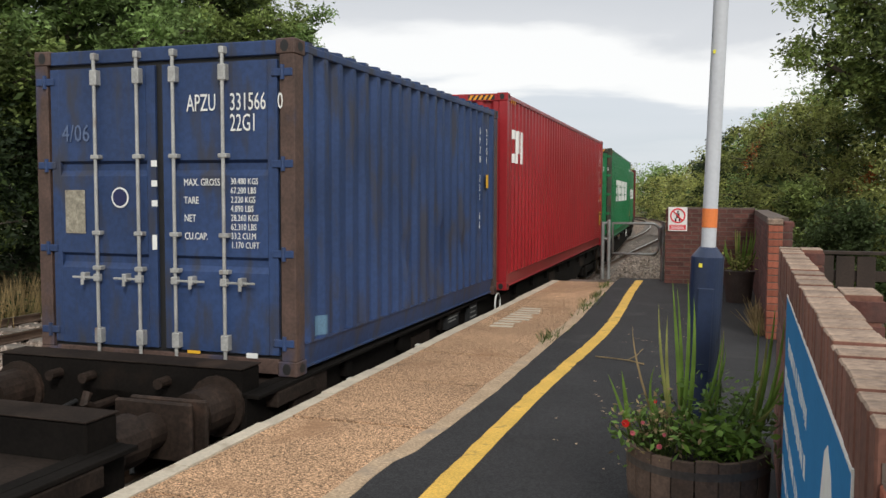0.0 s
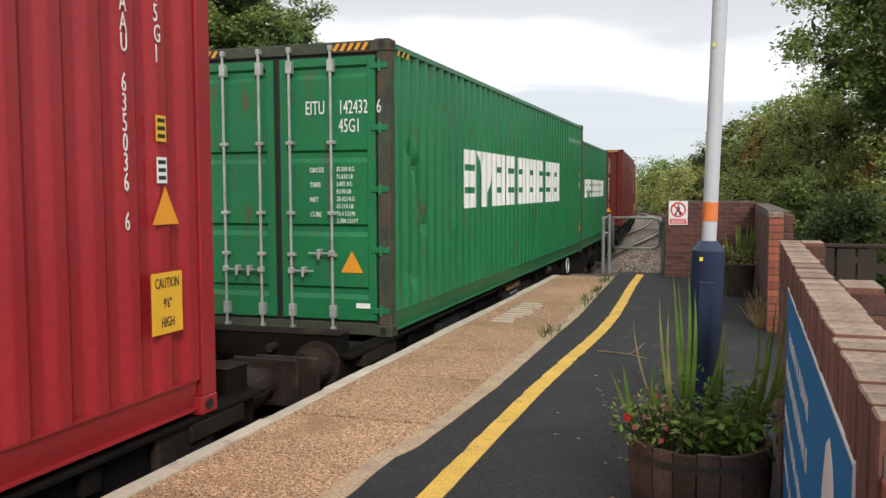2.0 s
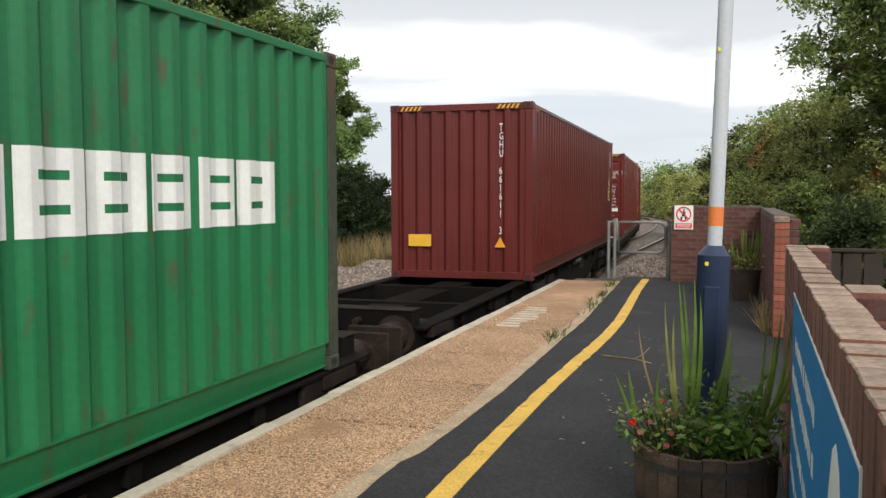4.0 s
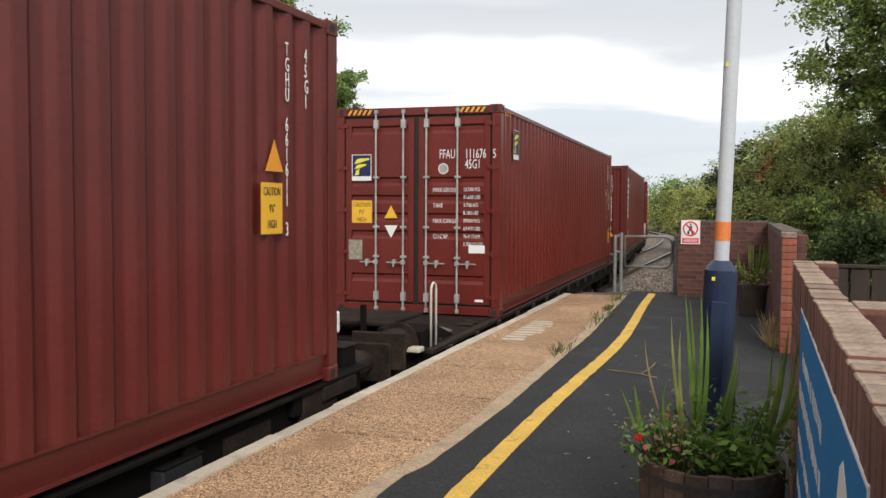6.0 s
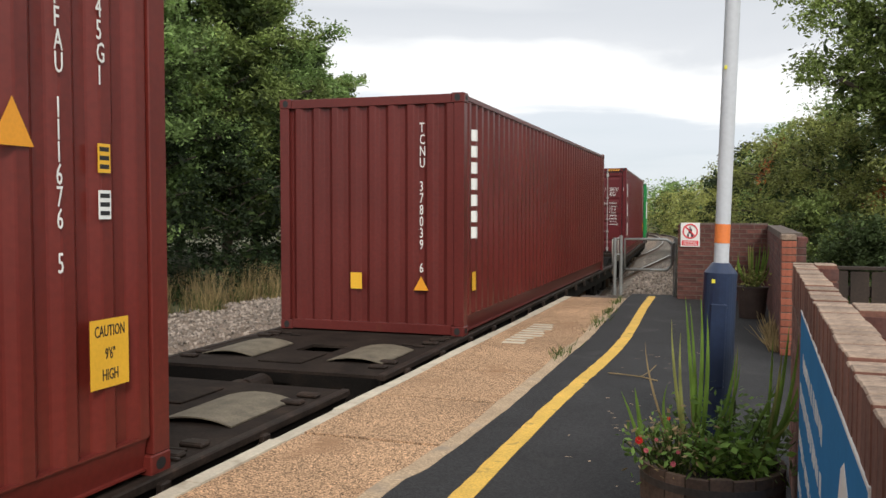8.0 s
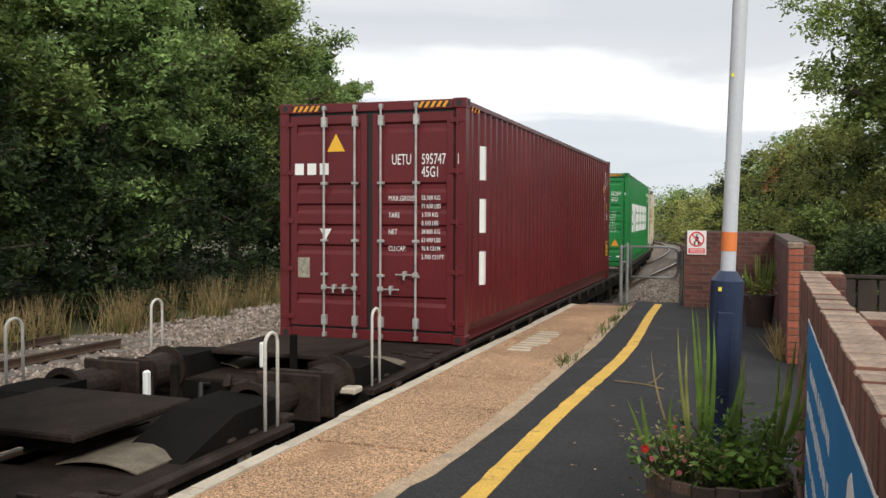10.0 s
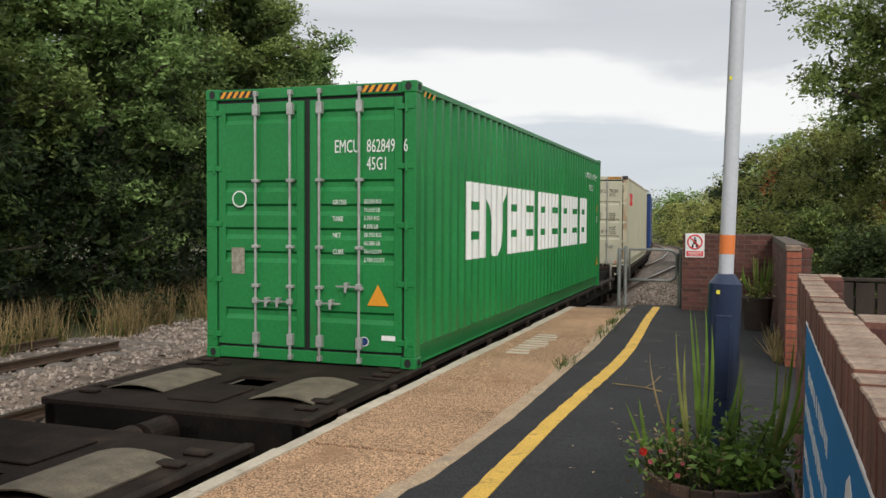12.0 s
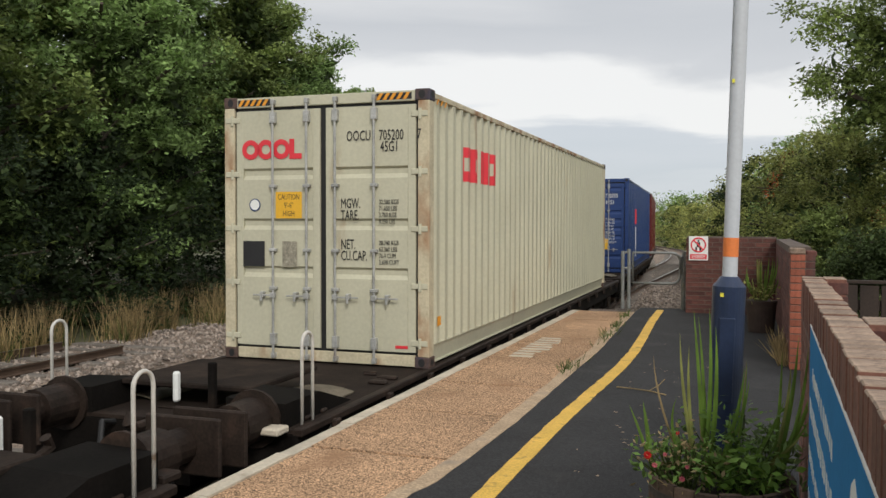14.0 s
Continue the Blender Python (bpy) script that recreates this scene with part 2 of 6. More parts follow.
def rod(bm, p, q, r, seg=10, r2=None):
    p, q = Vector(p), Vector(q)
    m = Matrix.Translation((p + q) / 2) @ (q - p).to_track_quat("Z", "Y").to_matrix().to_4x4()
    bmesh.ops.create_cone(bm, cap_ends=True, segments=seg, radius1=r, radius2=r if r2 is None else r2, depth=(q - p).length, matrix=m)
    return bm


def tube(bm, pts, r, seg=8):
    """A bent round bar through the points."""
    pts = [Vector(p) for p in pts]
    rings = []
    side = None
    for i, p in enumerate(pts):
        d = (pts[min(i + 1, len(pts) - 1)] - pts[max(i - 1, 0)]).normalized()
        if side is None:
            side = d.orthogonal().normalized()
        side = (side - d * side.dot(d)).normalized()
        up = d.cross(side)
        rings.append([bm.verts.new(p + (side * math.cos(a) + up * math.sin(a)) * r) for a in [2 * math.pi * k / seg for k in range(seg)]])
    for a, b in zip(rings, rings[1:]):
        for k in range(seg):
            bm.faces.new((a[k], a[(k + 1) % seg], b[(k + 1) % seg], b[k]))
    bm.faces.new(rings[0][::-1])
    bm.faces.new(rings[-1])
    return bm


def B():
    return bmesh.new()


def mesh_of(bm, name, material, smooth=False):
    bmesh.ops.recalc_face_normals(bm, faces=bm.faces)
    me = bpy.data.meshes.new(name)
    bm.to_mesh(me)
    bm.free()
    if smooth:
        me.shade_smooth()
    if material:
        me.materials.append(material)
    return me


def part(name, bm, material, parent=None, label="", smooth=False):
    me = bm if isinstance(bm, bpy.types.Mesh) else mesh_of(bm, name, material, smooth)
    ob = new(name, me)
    if parent:
        ob.parent = parent
    if label:
        ob["label"] = label
    return ob


def quads(name, q, material):
    """A mesh of loose four-sided leaves from an array n x 4 x 3."""
    n = len(q)
    me = bpy.data.meshes.new(name)
    me.vertices.add(4 * n)
    me.vertices.foreach_set("co", np.asarray(q, dtype=np.float32).ravel())
    me.loops.add(4 * n)
    me.loops.foreach_set("vertex_index", np.arange(4 * n, dtype=np.int32))
    me.polygons.add(n)
    me.polygons.foreach_set("loop_start", np.arange(0, 4 * n, 4, dtype=np.int32))
    me.update(calc_edges=True)
    me.validate()
    me.materials.append(material)
    return me


def lettering(txt, size, m, material, parent, name="lettering", align="LEFT", thick=0.0015, squeeze=1.0):
    cu = bpy.data.curves.new("writing", "FONT")
    cu.body, cu.size, cu.extrude, cu.align_x = txt, size, thick, align
    cu.resolution_u = 2
    tmp = bpy.data.objects.new("writing", cu)
    me = bpy.data.meshes.new_from_object(tmp)
    bpy.data.objects.remove(tmp)
    bpy.data.curves.remove(cu)
    me.transform(m @ Matrix.Diagonal((squeeze, 1, 1, 1)))
    me.materials.clear()
    me.materials.append(material)
    me.name = name
    return part(name, me, None, parent)


DOORWARD = pose(0, 0, 0, 90)                     # writing on a face towards -y
SIDEWARD = pose(0, 0, 0, 90, 0, 90)              # writing on a face towards +x


def thing(name, label, category, group="", m=None):
    e = new(name)
    e.empty_display_size = 0.2
    if m is not None:
        e.matrix_basis = m
    return tagged(e, label, category, group)

# ---- the line of the track ----
TRACK_X, RAIL_Z = -4.345, -0.92


def bend(y):
    """How far the track has swung to the left at y."""
    a = max(y - 13.62, 0.0)
    b = a * a / 8 if a < 4 else a - 2
    return -(0.02595 * b + 0.001 * max(a - 4, 0.0) ** 2)


def on_track(y):
    return TRACK_X + bend(y)


def branch_line(y):
    """The track that parts to the right beyond the platform, then swings left."""
    return float(np.interp(y, (26, 31, 36, 42, 50, 58, 66, 75, 85, 95, 105), (-4.70, -4.76, -4.72, -4.55, -4.36, -4.42, -4.75, -5.5, -7.0, -9.5, -13.0)))


# ---- ground, ballast, rails ----
def sheet(name, x0, x1, y0, y1, step, height, material, label, category):
    nx, ny = max(1, round((x1 - x0) / step)), max(1, round((y1 - y0) / step))
    bm = B()
    vs = [[bm.verts.new((x0 + (x1 - x0) * i / nx, y0 + (y1 - y0) * j / ny, height(x0 + (x1 - x0) * i / nx, y0 + (y1 - y0) * j / ny)))
           for i in range(nx + 1)] for j in range(ny + 1)]
    for j in range(ny):
        for i in range(nx):
            bm.faces.new((vs[j][i], vs[j][i + 1], vs[j + 1][i + 1], vs[j + 1][i]))
    return tagged(part(name, bm, material, smooth=True), label, category, kind="structure")


def ground_z(x, y):
    base = -1.35
    if x < -13.2:
        base += min(1.0, (-13.2 - x) * 0.22) + 0.15 * noise.noise((x * 0.5, y * 0.5, 0))
    if x > 1.5 and y > 8:
        base += min(0.9, (x - 1.5) * 0.25)
    return base


bm = B()
far = bmesh.ops.create_grid(bm, x_segments=60, y_segments=60, size=1500)["verts"]
for v in far:
    v.co.z = -1.5
tagged(part("ground", bm, M["earth"]), "rough green and brown open ground", "ground", kind="structure")
sheet("ground_bank", -40, -11.5, -10, 90, 0.9, ground_z, M["earth"], "low earth bank with dry grass beside the line", "bank")
sheet("ground_yard", 0.75, 26, 0, 90, 1.1, ground_z, M["earth"], "rough ground behind the platform wall", "ground")


def bed_z(x, y):
    d = abs(x - on_track(y))
    d2 = abs(x - on_track(y) + 3.5)
    d3 = abs(x - on_track(y) + 7.6)
    d4 = abs(x - branch_line(y)) if y > 28 else 99
    return RAIL_Z - 0.2 - 0.25 * max(0, min(d, d2, d3, d4) - 1.5) + 0.03 * noise.noise((x * 2, y * 2, 0))


sheet("ballast_bed", -14.2, 1.0, -20, 16.0, 0.6, bed_z, M["ballast"], "grey-brown stone ballast under the tracks", "ballast")
sheet("ballast_bed", -18, 1.5, 16.0, 110, 0.8, lambda x, y: bed_z(x, y), M["ballast"], "grey-brown stone ballast under the tracks", "ballast")


def scatter_stones(name, n, region, seed):
    rng = np.random.RandomState(seed)
    bm = B()
    verts, faces = [], []
    oct_ = np.array([(1, 0, 0), (-1, 0, 0), (0, 1, 0), (0, -1, 0), (0, 0, 1), (0, 0, -1)], float)
    tri = [(0, 2, 4), (2, 1, 4), (1, 3, 4), (3, 0, 4), (2, 0, 5), (1, 2, 5), (3, 1, 5), (0, 3, 5)]
    bm.free()
    for i in range(n):
        x, y, z = region(rng)
        s = rng.uniform(0.025, 0.055) * rng.uniform(0.7, 1.3, 3)
        a = rng.uniform(0, 6.28, 3)
        r = np.array(Euler(a).to_matrix())
        base = len(verts)
        for o in oct_:
            p = r @ (o * s * rng.uniform(0.75, 1.2)) + (x, y, z)
            verts.append(p)
        faces += [(a_ + base, b_ + base, c_ + base) for a_, b_, c_ in tri]
    me = bpy.data.meshes.new(name)
    me.from_pydata(verts, [], faces)
    me.materials.append(M["stone"])
    return tagged(part(name, me, None), "loose grey and brown ballast stones", "ballast", kind="stuff")


def stones_left(rng):
    y = rng.uniform(7, 34)
    x = rng.uniform(-13.6, -8.8)
    return x, y, bed_z(x, y) + 0.01


def stones_ahead(rng):
    y = 16 + 34 * rng.uniform() ** 1.3
    x = branch_line(y) + rng.uniform(-1.6, 2.6)
    return x, y, bed_z(x, y) + 0.01


scatter_stones("ballast_stones", 9000, stones_left, 3)
scatter_stones("ballast_stones", 9000, stones_ahead, 4)


def rails(line, y0, y1, label, sleepers_from=None):
    """Two rails and their sleepers; line(y) is the middle of the track."""
    track = thing("railway_track", label, "railway track")
    tagged(track, kind="structure")
    ys = np.arange(y0, y1 + 0.1, 1.5)
    for sgn in (-1, 1):
        bm = B()
        prev = None
        prof = [(-0.07, 0), (0.07, 0), (0.07, 0.012), (0.012, 0.03), (0.012, 0.115), (0.036, 0.12), (0.036, 0.15), (-0.036, 0.15), (-0.036, 0.12),
                (-0.012, 0.115), (-0.012, 0.03), (-0.07, 0.012)]
        for y in ys:
            ring = [bm.verts.new((line(y) + sgn * 0.7535 + px, y, RAIL_Z - 0.15 + pz)) for px, pz in prof]
            if prev:
                for k in range(len(prof)):
                    f = bm.faces.new((prev[k], prev[(k + 1) % len(prof)], ring[(k + 1) % len(prof)], ring[k]))
                    f.material_index = 1 if k == 6 else 0
            prev = ring
        r = part("rail", bm, M["rail"], track)
        r.data.materials.append(M["railtop"])
    bm = B()
    box(bm, -1.25, 1.25, -0.125, 0.125, -0.14, 0, 0.012)
    me = mesh_of(bm, "sleeper", M["sleeper"])
    y = sleepers_from or y0
    while y < min(y1, 75):
        s = part("sleeper", me, None, track)
        s.location = (line(y), y, RAIL_Z - 0.155)
        s.rotation_euler = (0, 0, random.uniform(-0.01, 0.01))
        y += 0.68
    return track


rails(on_track, -6, 108, "running line of rusty rails on sleepers, bending away")
rails(lambda y: on_track(y) - 3.5, -4, 108, "second line of rails on weathered sleepers")
rails(lambda y: on_track(y) - 8.1, 2, 15.2, "disused siding with rusty rails half lost in grass")


rails(branch_line, 28, 104, "branch line of rusty rails parting from the running line", 37.3)

# ---- platform ----
EDGE, PLAT_END = -2.90, 15.0
plat = thing("platform", "station platform with stone slabs and worn tarmac", "platform")
tagged(plat, kind="structure")
bm = B()
box(bm, EDGE + 0.08, 0.9, -12, PLAT_END, -1.1, -0.055)
box(bm, EDGE + 0.16, 0.9, PLAT_END, PLAT_END + 0.9, -1.1, -0.055)
part("platform_wall", bm, M["mortar"], plat)


def seam(y):
    """Where the slabs give way to the tarmac."""
    mid = float(np.interp(y, (-12, 4.50, 4.64, 5.44, 6.3, 7.45, 9.04, 10.1, 11.0, 15.0), (-1.76, -1.765, -1.716, -1.682, -1.655, -1.664, -1.676, -1.668, -1.70, -1.84)))
    return mid + 0.008 * noise.noise((y * 0.9, 3.1, 0)) + 0.010 * noise.noise((y * 3.7, 9, 0))


def strip(bm, left, right, y0, y1, z0, z1, step=0.12):
    n = max(1, round((y1 - y0) / step))
    cols = []
    for i in range(n + 1):
        y = y0 + (y1 - y0) * i / n
        a, b = left(y), right(y)
        cols.append([bm.verts.new(p) for p in ((a, y, z0), (a, y, z1), (b, y, z1), (b, y, z0))])
    for p, q in zip(cols, cols[1:]):
        for k in range(4):
            bm.faces.new((p[k], p[(k + 1) % 4], q[(k + 1) % 4], q[k]))
    bm.faces.new(cols[0])
    bm.faces.new(cols[-1][::-1])
    return bm


def const(v):
    return lambda y: v


part("tarmac", strip(B(), seam, const(0.9), -12, PLAT_END + 0.9, -0.06, 0.0), M["tarmac"], plat, "black worn tarmac surface")
# slabs with open joints, pale nosing stones along the edge, a concrete make-up strip along the tarmac
joints = [-12.0, -10.6, -9.2, -7.8, -6.4, -5.0, -3.6, -2.2, -0.8, 0.6, 2.0, 3.62, 5.19, 6.49, 7.76, 9.25, 10.75, 12.15, 13.55, PLAT_END]
for a, b in zip(joints, joints[1:]):
    z = random.uniform(-0.003, 0.004)
    bm = strip(B(), const(EDGE + 0.115), lambda y: seam(y) - 0.13 - 0.03 * noise.noise((y * 1.3, 7.7, 0)), a + 0.014, b - 0.014, -0.06, z)
    part("slab", bm, M["slab"], plat)
    part("make_up_strip", strip(B(), lambda y: seam(y) - 0.128 - 0.03 * noise.noise((y * 1.3, 7.7, 0)), lambda y: seam(y) - 0.001, a + 0.002, b - 0.002, -0.06, 0.003),
         M["concrete"], plat)
y = -12.0
while y < PLAT_END - 0.1:
    e = min(y + random.uniform(0.85, 0.95), PLAT_END)
    jig = random.uniform(-0.012, 0.012)
    bm = strip(B(), lambda v: EDGE + jig + 0.006 * noise.noise((v * 9, 1, 0)), const(EDGE + 0.113), y + 0.003, e - 0.003, -0.10, 0.004 + random.uniform(-0.004, 0.006))
    part("nosing_stone", bm, M["coping"], plat)
    y = e


def yellow_mid(y):
    return float(np.interp(y, (-12, 4.9, 5.55, 6.4, 7.6, 8.4, 9.2, 10.25, 11.55, 13.6, 15.5), (-1.37, -1.368, -1.364, -1.356, -1.322, -1.290, -1.268, -1.270, -1.318, -1.41, -1.46)))


part("yellow_line", strip(B(), lambda y: yellow_mid(y) - 0.062 - 0.012 * noise.noise((y * 5, 0, 0)), lambda y: yellow_mid(y) + 0.062 + 0.012 * noise.noise((y * 5, 5, 0)),
                          -12, 15.5, -0.01, 0.004), M["line"], plat, "worn yellow safety line")
# lettering worn past reading, beside the edge
for k in range(9):
    y = 9.5 + k * 0.2
    bm = B()
    box(bm, -2.58 + 0.02 * random.random(), -2.24 - 0.1 * random.random(), y, y + 0.1, 0.0, 0.0065)
    part("worn_lettering", bm, M["coping"], plat)

# ---- the train ----
DECK_HIGH, DECK_LOW = 0.09, 0.0


def train_y(s, t):
    return s - 9.888 * t + 0.01677 * t * t


RUNNERS = []          # (object, distance of its middle along the train at 0 s, half its bogie spacing, height)


def corrugation(y0, y1, offset=0.0, pitch=0.278, depth=0.045):
    """Points (depth, along) of a pressed side wall between y0 and y1, its folds rounded."""
    flat, slope = pitch * 0.305, pitch * 0.195
    pts = []
    k = math.floor(y0 / pitch) - 1
    while k * pitch < y1 + pitch:
        b = k * pitch
        for a, hi, lo in ((b + flat, 0.0, -depth), (b + 2 * flat + slope, -depth, 0.0)):
            step = (lo - hi) * 0.14
            pts += [(hi, a - slope * 0.10), (hi + step, a + slope * 0.14), (lo - step, a + slope * 0.86), (lo, a + slope * 1.10)]
        k += 1
    out = []
    for (d0, a0), (d1, a1) in zip(pts, pts[1:]):
        if a1 <= y0 or a0 >= y1:
            continue
        for a in (max(a0, y0), min(a1, y1)):
            d = d0 + (d1 - d0) * (a - a0) / (a1 - a0)
            if not out or abs(out[-1][1] - a) > 1e-6:
                out.append((d + offset, a))
    return out


def pressed(bm, pts, z0, z1, place):
    """A pressed sheet: place(depth, along, z) gives a vertex."""
    prev = None
    for d, a in pts:
        pair = (bm.verts.new(place(d, a, z0)), bm.verts.new(place(d, a, z1)))
        if prev:
            bm.faces.new((prev[0], pair[0], pair[1], prev[1]))
        prev = pair
    return bm


def flat_shape(bm, pts, place):
    bm.faces.new([bm.verts.new(place(*p)) for p in pts])
    return bm


def plate(bm, u0, u1, v0, v1, y, t=0.002):
    return box(bm, u0, u1, y - t, y, v0, v1)


def dent_at(dents, a, z):
    """How far the sheet is knocked in at (a, z) by creases (a0, z0, a1, z1, depth, width)."""
    out = 0.0
    for a0, z0, a1, z1, depth, width in dents:
        u = max(0.0, min(1.0, ((a - a0) * (a1 - a0) + (z - z0) * (z1 - z0)) / ((a1 - a0) ** 2 + (z1 - z0) ** 2)))
        gap = math.hypot(a - a0 - u * (a1 - a0), z - z0 - u * (z1 - z0))
        out -= depth * math.exp(-(gap / width) ** 2)
    return out


def container(s_near, length, height, paint_m, frame_m, end, label, deck, rod_m=None, bands=(1.62, 0.86), stagger=False, dents=()):
    """A shipping container; end 'door' or 'blank' faces back along the train."""
    box_ = thing("shipping_container", label, "shipping container", "containers on the train")
    W, L = 1.219, length / 2
    rod_m = rod_m or M["zinc"]
    # corner castings and posts, rails
    for sx in (-1, 1):
        for sy in (-1, 1):
            x0, x1 = sorted((sx * W, sx * (W - 0.162)))
            y0, y1 = sorted((sy * L, sy * (L - 0.178)))
            for z in (0.0, height - 0.118):
                bm = box(B(), x0, x1, y0, y1, z, z + 0.118, 0.008)
                rod(bm, (sx * (W - 0.09), sy * (L + 0.001), z + 0.06), (sx * (W - 0.09), sy * (L - 0.02), z + 0.06), 0.032)
                casting = part("corner_casting", bm, M["blue_frame"] if frame_m is M["cream_frame"] else frame_m, box_)
                bm = B()
                bmesh.ops.create_circle(bm, cap_ends=True, segments=12, radius=0.036,
                                        matrix=pose(sx * (W - 0.085), sy * (L + 0.002), z + 0.06, 90) @ Matrix.Diagonal((1, 1.25, 1, 1)))
                part("aperture", bm, M["gasket"], casting)
                bm = B()
                bmesh.ops.create_circle(bm, cap_ends=True, segments=12, radius=0.036,
                                        matrix=pose(sx * (W + 0.002), sy * (L - 0.095), z + 0.06, 0, 90) @ Matrix.Diagonal((1, 1.25, 1, 1)))
                part("aperture", bm, M["gasket"], casting)
            xp0, xp1 = sorted((sx * (W - 0.004), sx * (W - 0.13)))
            yp0, yp1 = sorted((sy * (L - 0.004), sy * (L - 0.15)))
            part("corner_post", box(B(), xp0, xp1, yp0, yp1, 0.118, height - 0.118, 0.006), frame_m, box_)
        x0, x1 = sorted((sx * (W - 0.006), sx * (W - 0.066)))
        part("top_rail", box(B(), x0, x1, -L + 0.178, L - 0.178, height - 0.085, height - 0.024, 0.006), paint_m if frame_m is not M["cream_frame"] else frame_m, box_)
        bm = B()
        prof = [(W - 0.014, 0.238), (W - 0.014, 0.228), (W - 0.030, 0.222), (W - 0.058, 0.05), (W - 0.036, 0.046), (W - 0.036, 0.034), (W - 0.12, 0.034), (W - 0.12, 0.238)]
        ends = [[bm.verts.new((sx * px, yy, pz)) for px, pz in prof] for yy in (-L + 0.178, L - 0.178)]
        for k in range(8):
            bm.faces.new((ends[0][k], ends[0][(k + 1) % 8], ends[1][(k + 1) % 8], ends[1][k]))
        part("bottom_rail", bm, paint_m, box_)
        pts = corrugation(-L + 0.14, L - 0.14)
        zs = [0.236, height - 0.07]
        if dents and sx > 0:
            zs = sorted(set(zs + [0.3 + 0.045 * k for k in range(52)]))
        bm = B()
        cols = [[bm.verts.new((sx * (W - 0.012 + d + dent_at(dents, a, z)), a, z)) for z in zs] for d, a in pts]
        for p, q in zip(cols, cols[1:]):
            for k in range(len(zs) - 1):
                bm.faces.new((p[k], q[k], q[k + 1], p[k + 1]))
        part("side_wall", bm, paint_m, box_)
    part("roof", box(B(), -W + 0.05, W - 0.05, -L + 0.05, L - 0.05, height - 0.05, height - 0.022), M["roof"], box_)
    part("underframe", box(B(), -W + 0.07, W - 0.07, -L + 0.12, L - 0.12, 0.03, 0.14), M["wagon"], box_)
    # far end: pressed sheet with header and sill
    for sy in (-1, 1):
        door = sy < 0 and end == "door"
        y0, y1 = sorted((sy * (L - 0.01), sy * (L - 0.12)))
        part("end_header", box(B(), -W + 0.162, W - 0.162, y0, y1, height - 0.12, height - 0.01, 0.006), frame_m if door and frame_m is M["green_frame"] else paint_m, box_)
        part("end_sill", box(B(), -W + 0.162, W - 0.162, y0, y1, 0.012, 0.13, 0.006), frame_m, box_)
        if not door:
            pts = corrugation(-W + 0.13, W - 0.13, pitch=0.25, depth=0.045)
            bm = pressed(B(), pts, 0.13, height - 0.12, lambda d, a, z: (a, sy * (L - 0.02 + d), z))
            part("end_wall", bm, paint_m, box_)
    if end == "door":
        doors(box_, W, L, height, paint_m, frame_m, rod_m, bands, stagger)
    RUNNERS.append((box_, s_near + L, L * 0.7, deck))
    box_["half"] = L
    return box_


def doors(box_, W, L, height, paint_m, frame_m, rod_m, bands, stagger):
    z0, z1 = 0.14, height - 0.135
    y = -L + 0.03
    part("door_seal", box(B(), -W + 0.13, W - 0.13, y + 0.012, y + 0.03, 0.125, height - 0.115), M["gasket"], box_)
    for sx in (-1, 1):
        leaf = part("door", door_leaf(sx, W, y, z0 + 0.02, z1 - 0.02, bands), paint_m, box_)
        xa, xb = sorted((sx * 0.035, sx * (W - 0.155)))
        for u0, u1 in ((xa, xa + 0.085), (xb - 0.085, xb)):
            part("door_stile", box(B(), u0, u1, y - 0.022, y + 0.011, z0 + 0.02, z1 - 0.02, 0.004), paint_m, leaf)
        for k in range(4 if height < 2.7 else 5):
            z = z0 + 0.12 + (z1 - z0 - 0.24) * k / (3 if height < 2.7 else 4)
            xo = sx * (W - 0.02)
            bm = box(B(), min(xo, sx * (W - 0.20)), max(xo, sx * (W - 0.20)), y - 0.035, y - 0.012, z - 0.03, z + 0.03, 0.006)
            rod(bm, (sx * (W - 0.105), y - 0.028, z - 0.055), (sx * (W - 0.105), y - 0.028, z + 0.055), 0.018, 8)
            part("hinge", bm, paint_m, leaf)
        for i, xr in enumerate((0.16, 0.61) if sx > 0 else (-0.18, -0.59)):
            bm = rod(B(), (xr, y - 0.06, 0.05), (xr, y - 0.06, height - 0.05), 0.0145, 10)
            part("locking_bar", bm, rod_m, leaf)
            for zc, hw, hh in ((0.06, 0.022, 0.028), (height - 0.07, 0.022, 0.028), (0.24, 0.033, 0.062), (height - 0.24, 0.033, 0.062),
                               (0.80, 0.04, 0.018), (height * 0.42, 0.04, 0.018), (height * 0.66, 0.04, 0.018)):
                part("bar_bracket", box(B(), xr - hw, xr + hw, y - 0.078, y - 0.01, zc - hh, zc + hh, 0.006), rod_m, leaf)
            zh = 0.72
            reach = 0.28 if sx > 0 else -0.24
            if stagger:
                zh, reach = (0.64, 0.25) if (i == 0) == (sx > 0) else (0.82, -0.25 if sx > 0 else 0.25)
                if sx < 0 and i == 0:
                    zh, reach = 0.64, -0.25
            bm = box(B(), min(xr, xr + reach), max(xr, xr + reach), y - 0.083, y - 0.074, zh - 0.009, zh + 0.009, 0.003)
            box(bm, xr + reach * 0.55 - 0.02, xr + reach * 0.55 + 0.02, y - 0.092, y - 0.01, zh - 0.026, zh + 0.04, 0.006)
            rod(bm, (xr + reach * 0.55, y - 0.09, zh - 0.06), (xr + reach * 0.55, y - 0.09, zh - 0.02), 0.014, 8)
            box(bm, xr - 0.03, xr + 0.03, y - 0.086, y - 0.04, zh - 0.03, zh + 0.03, 0.006)
            part("locking_handle", bm, rod_m, leaf)


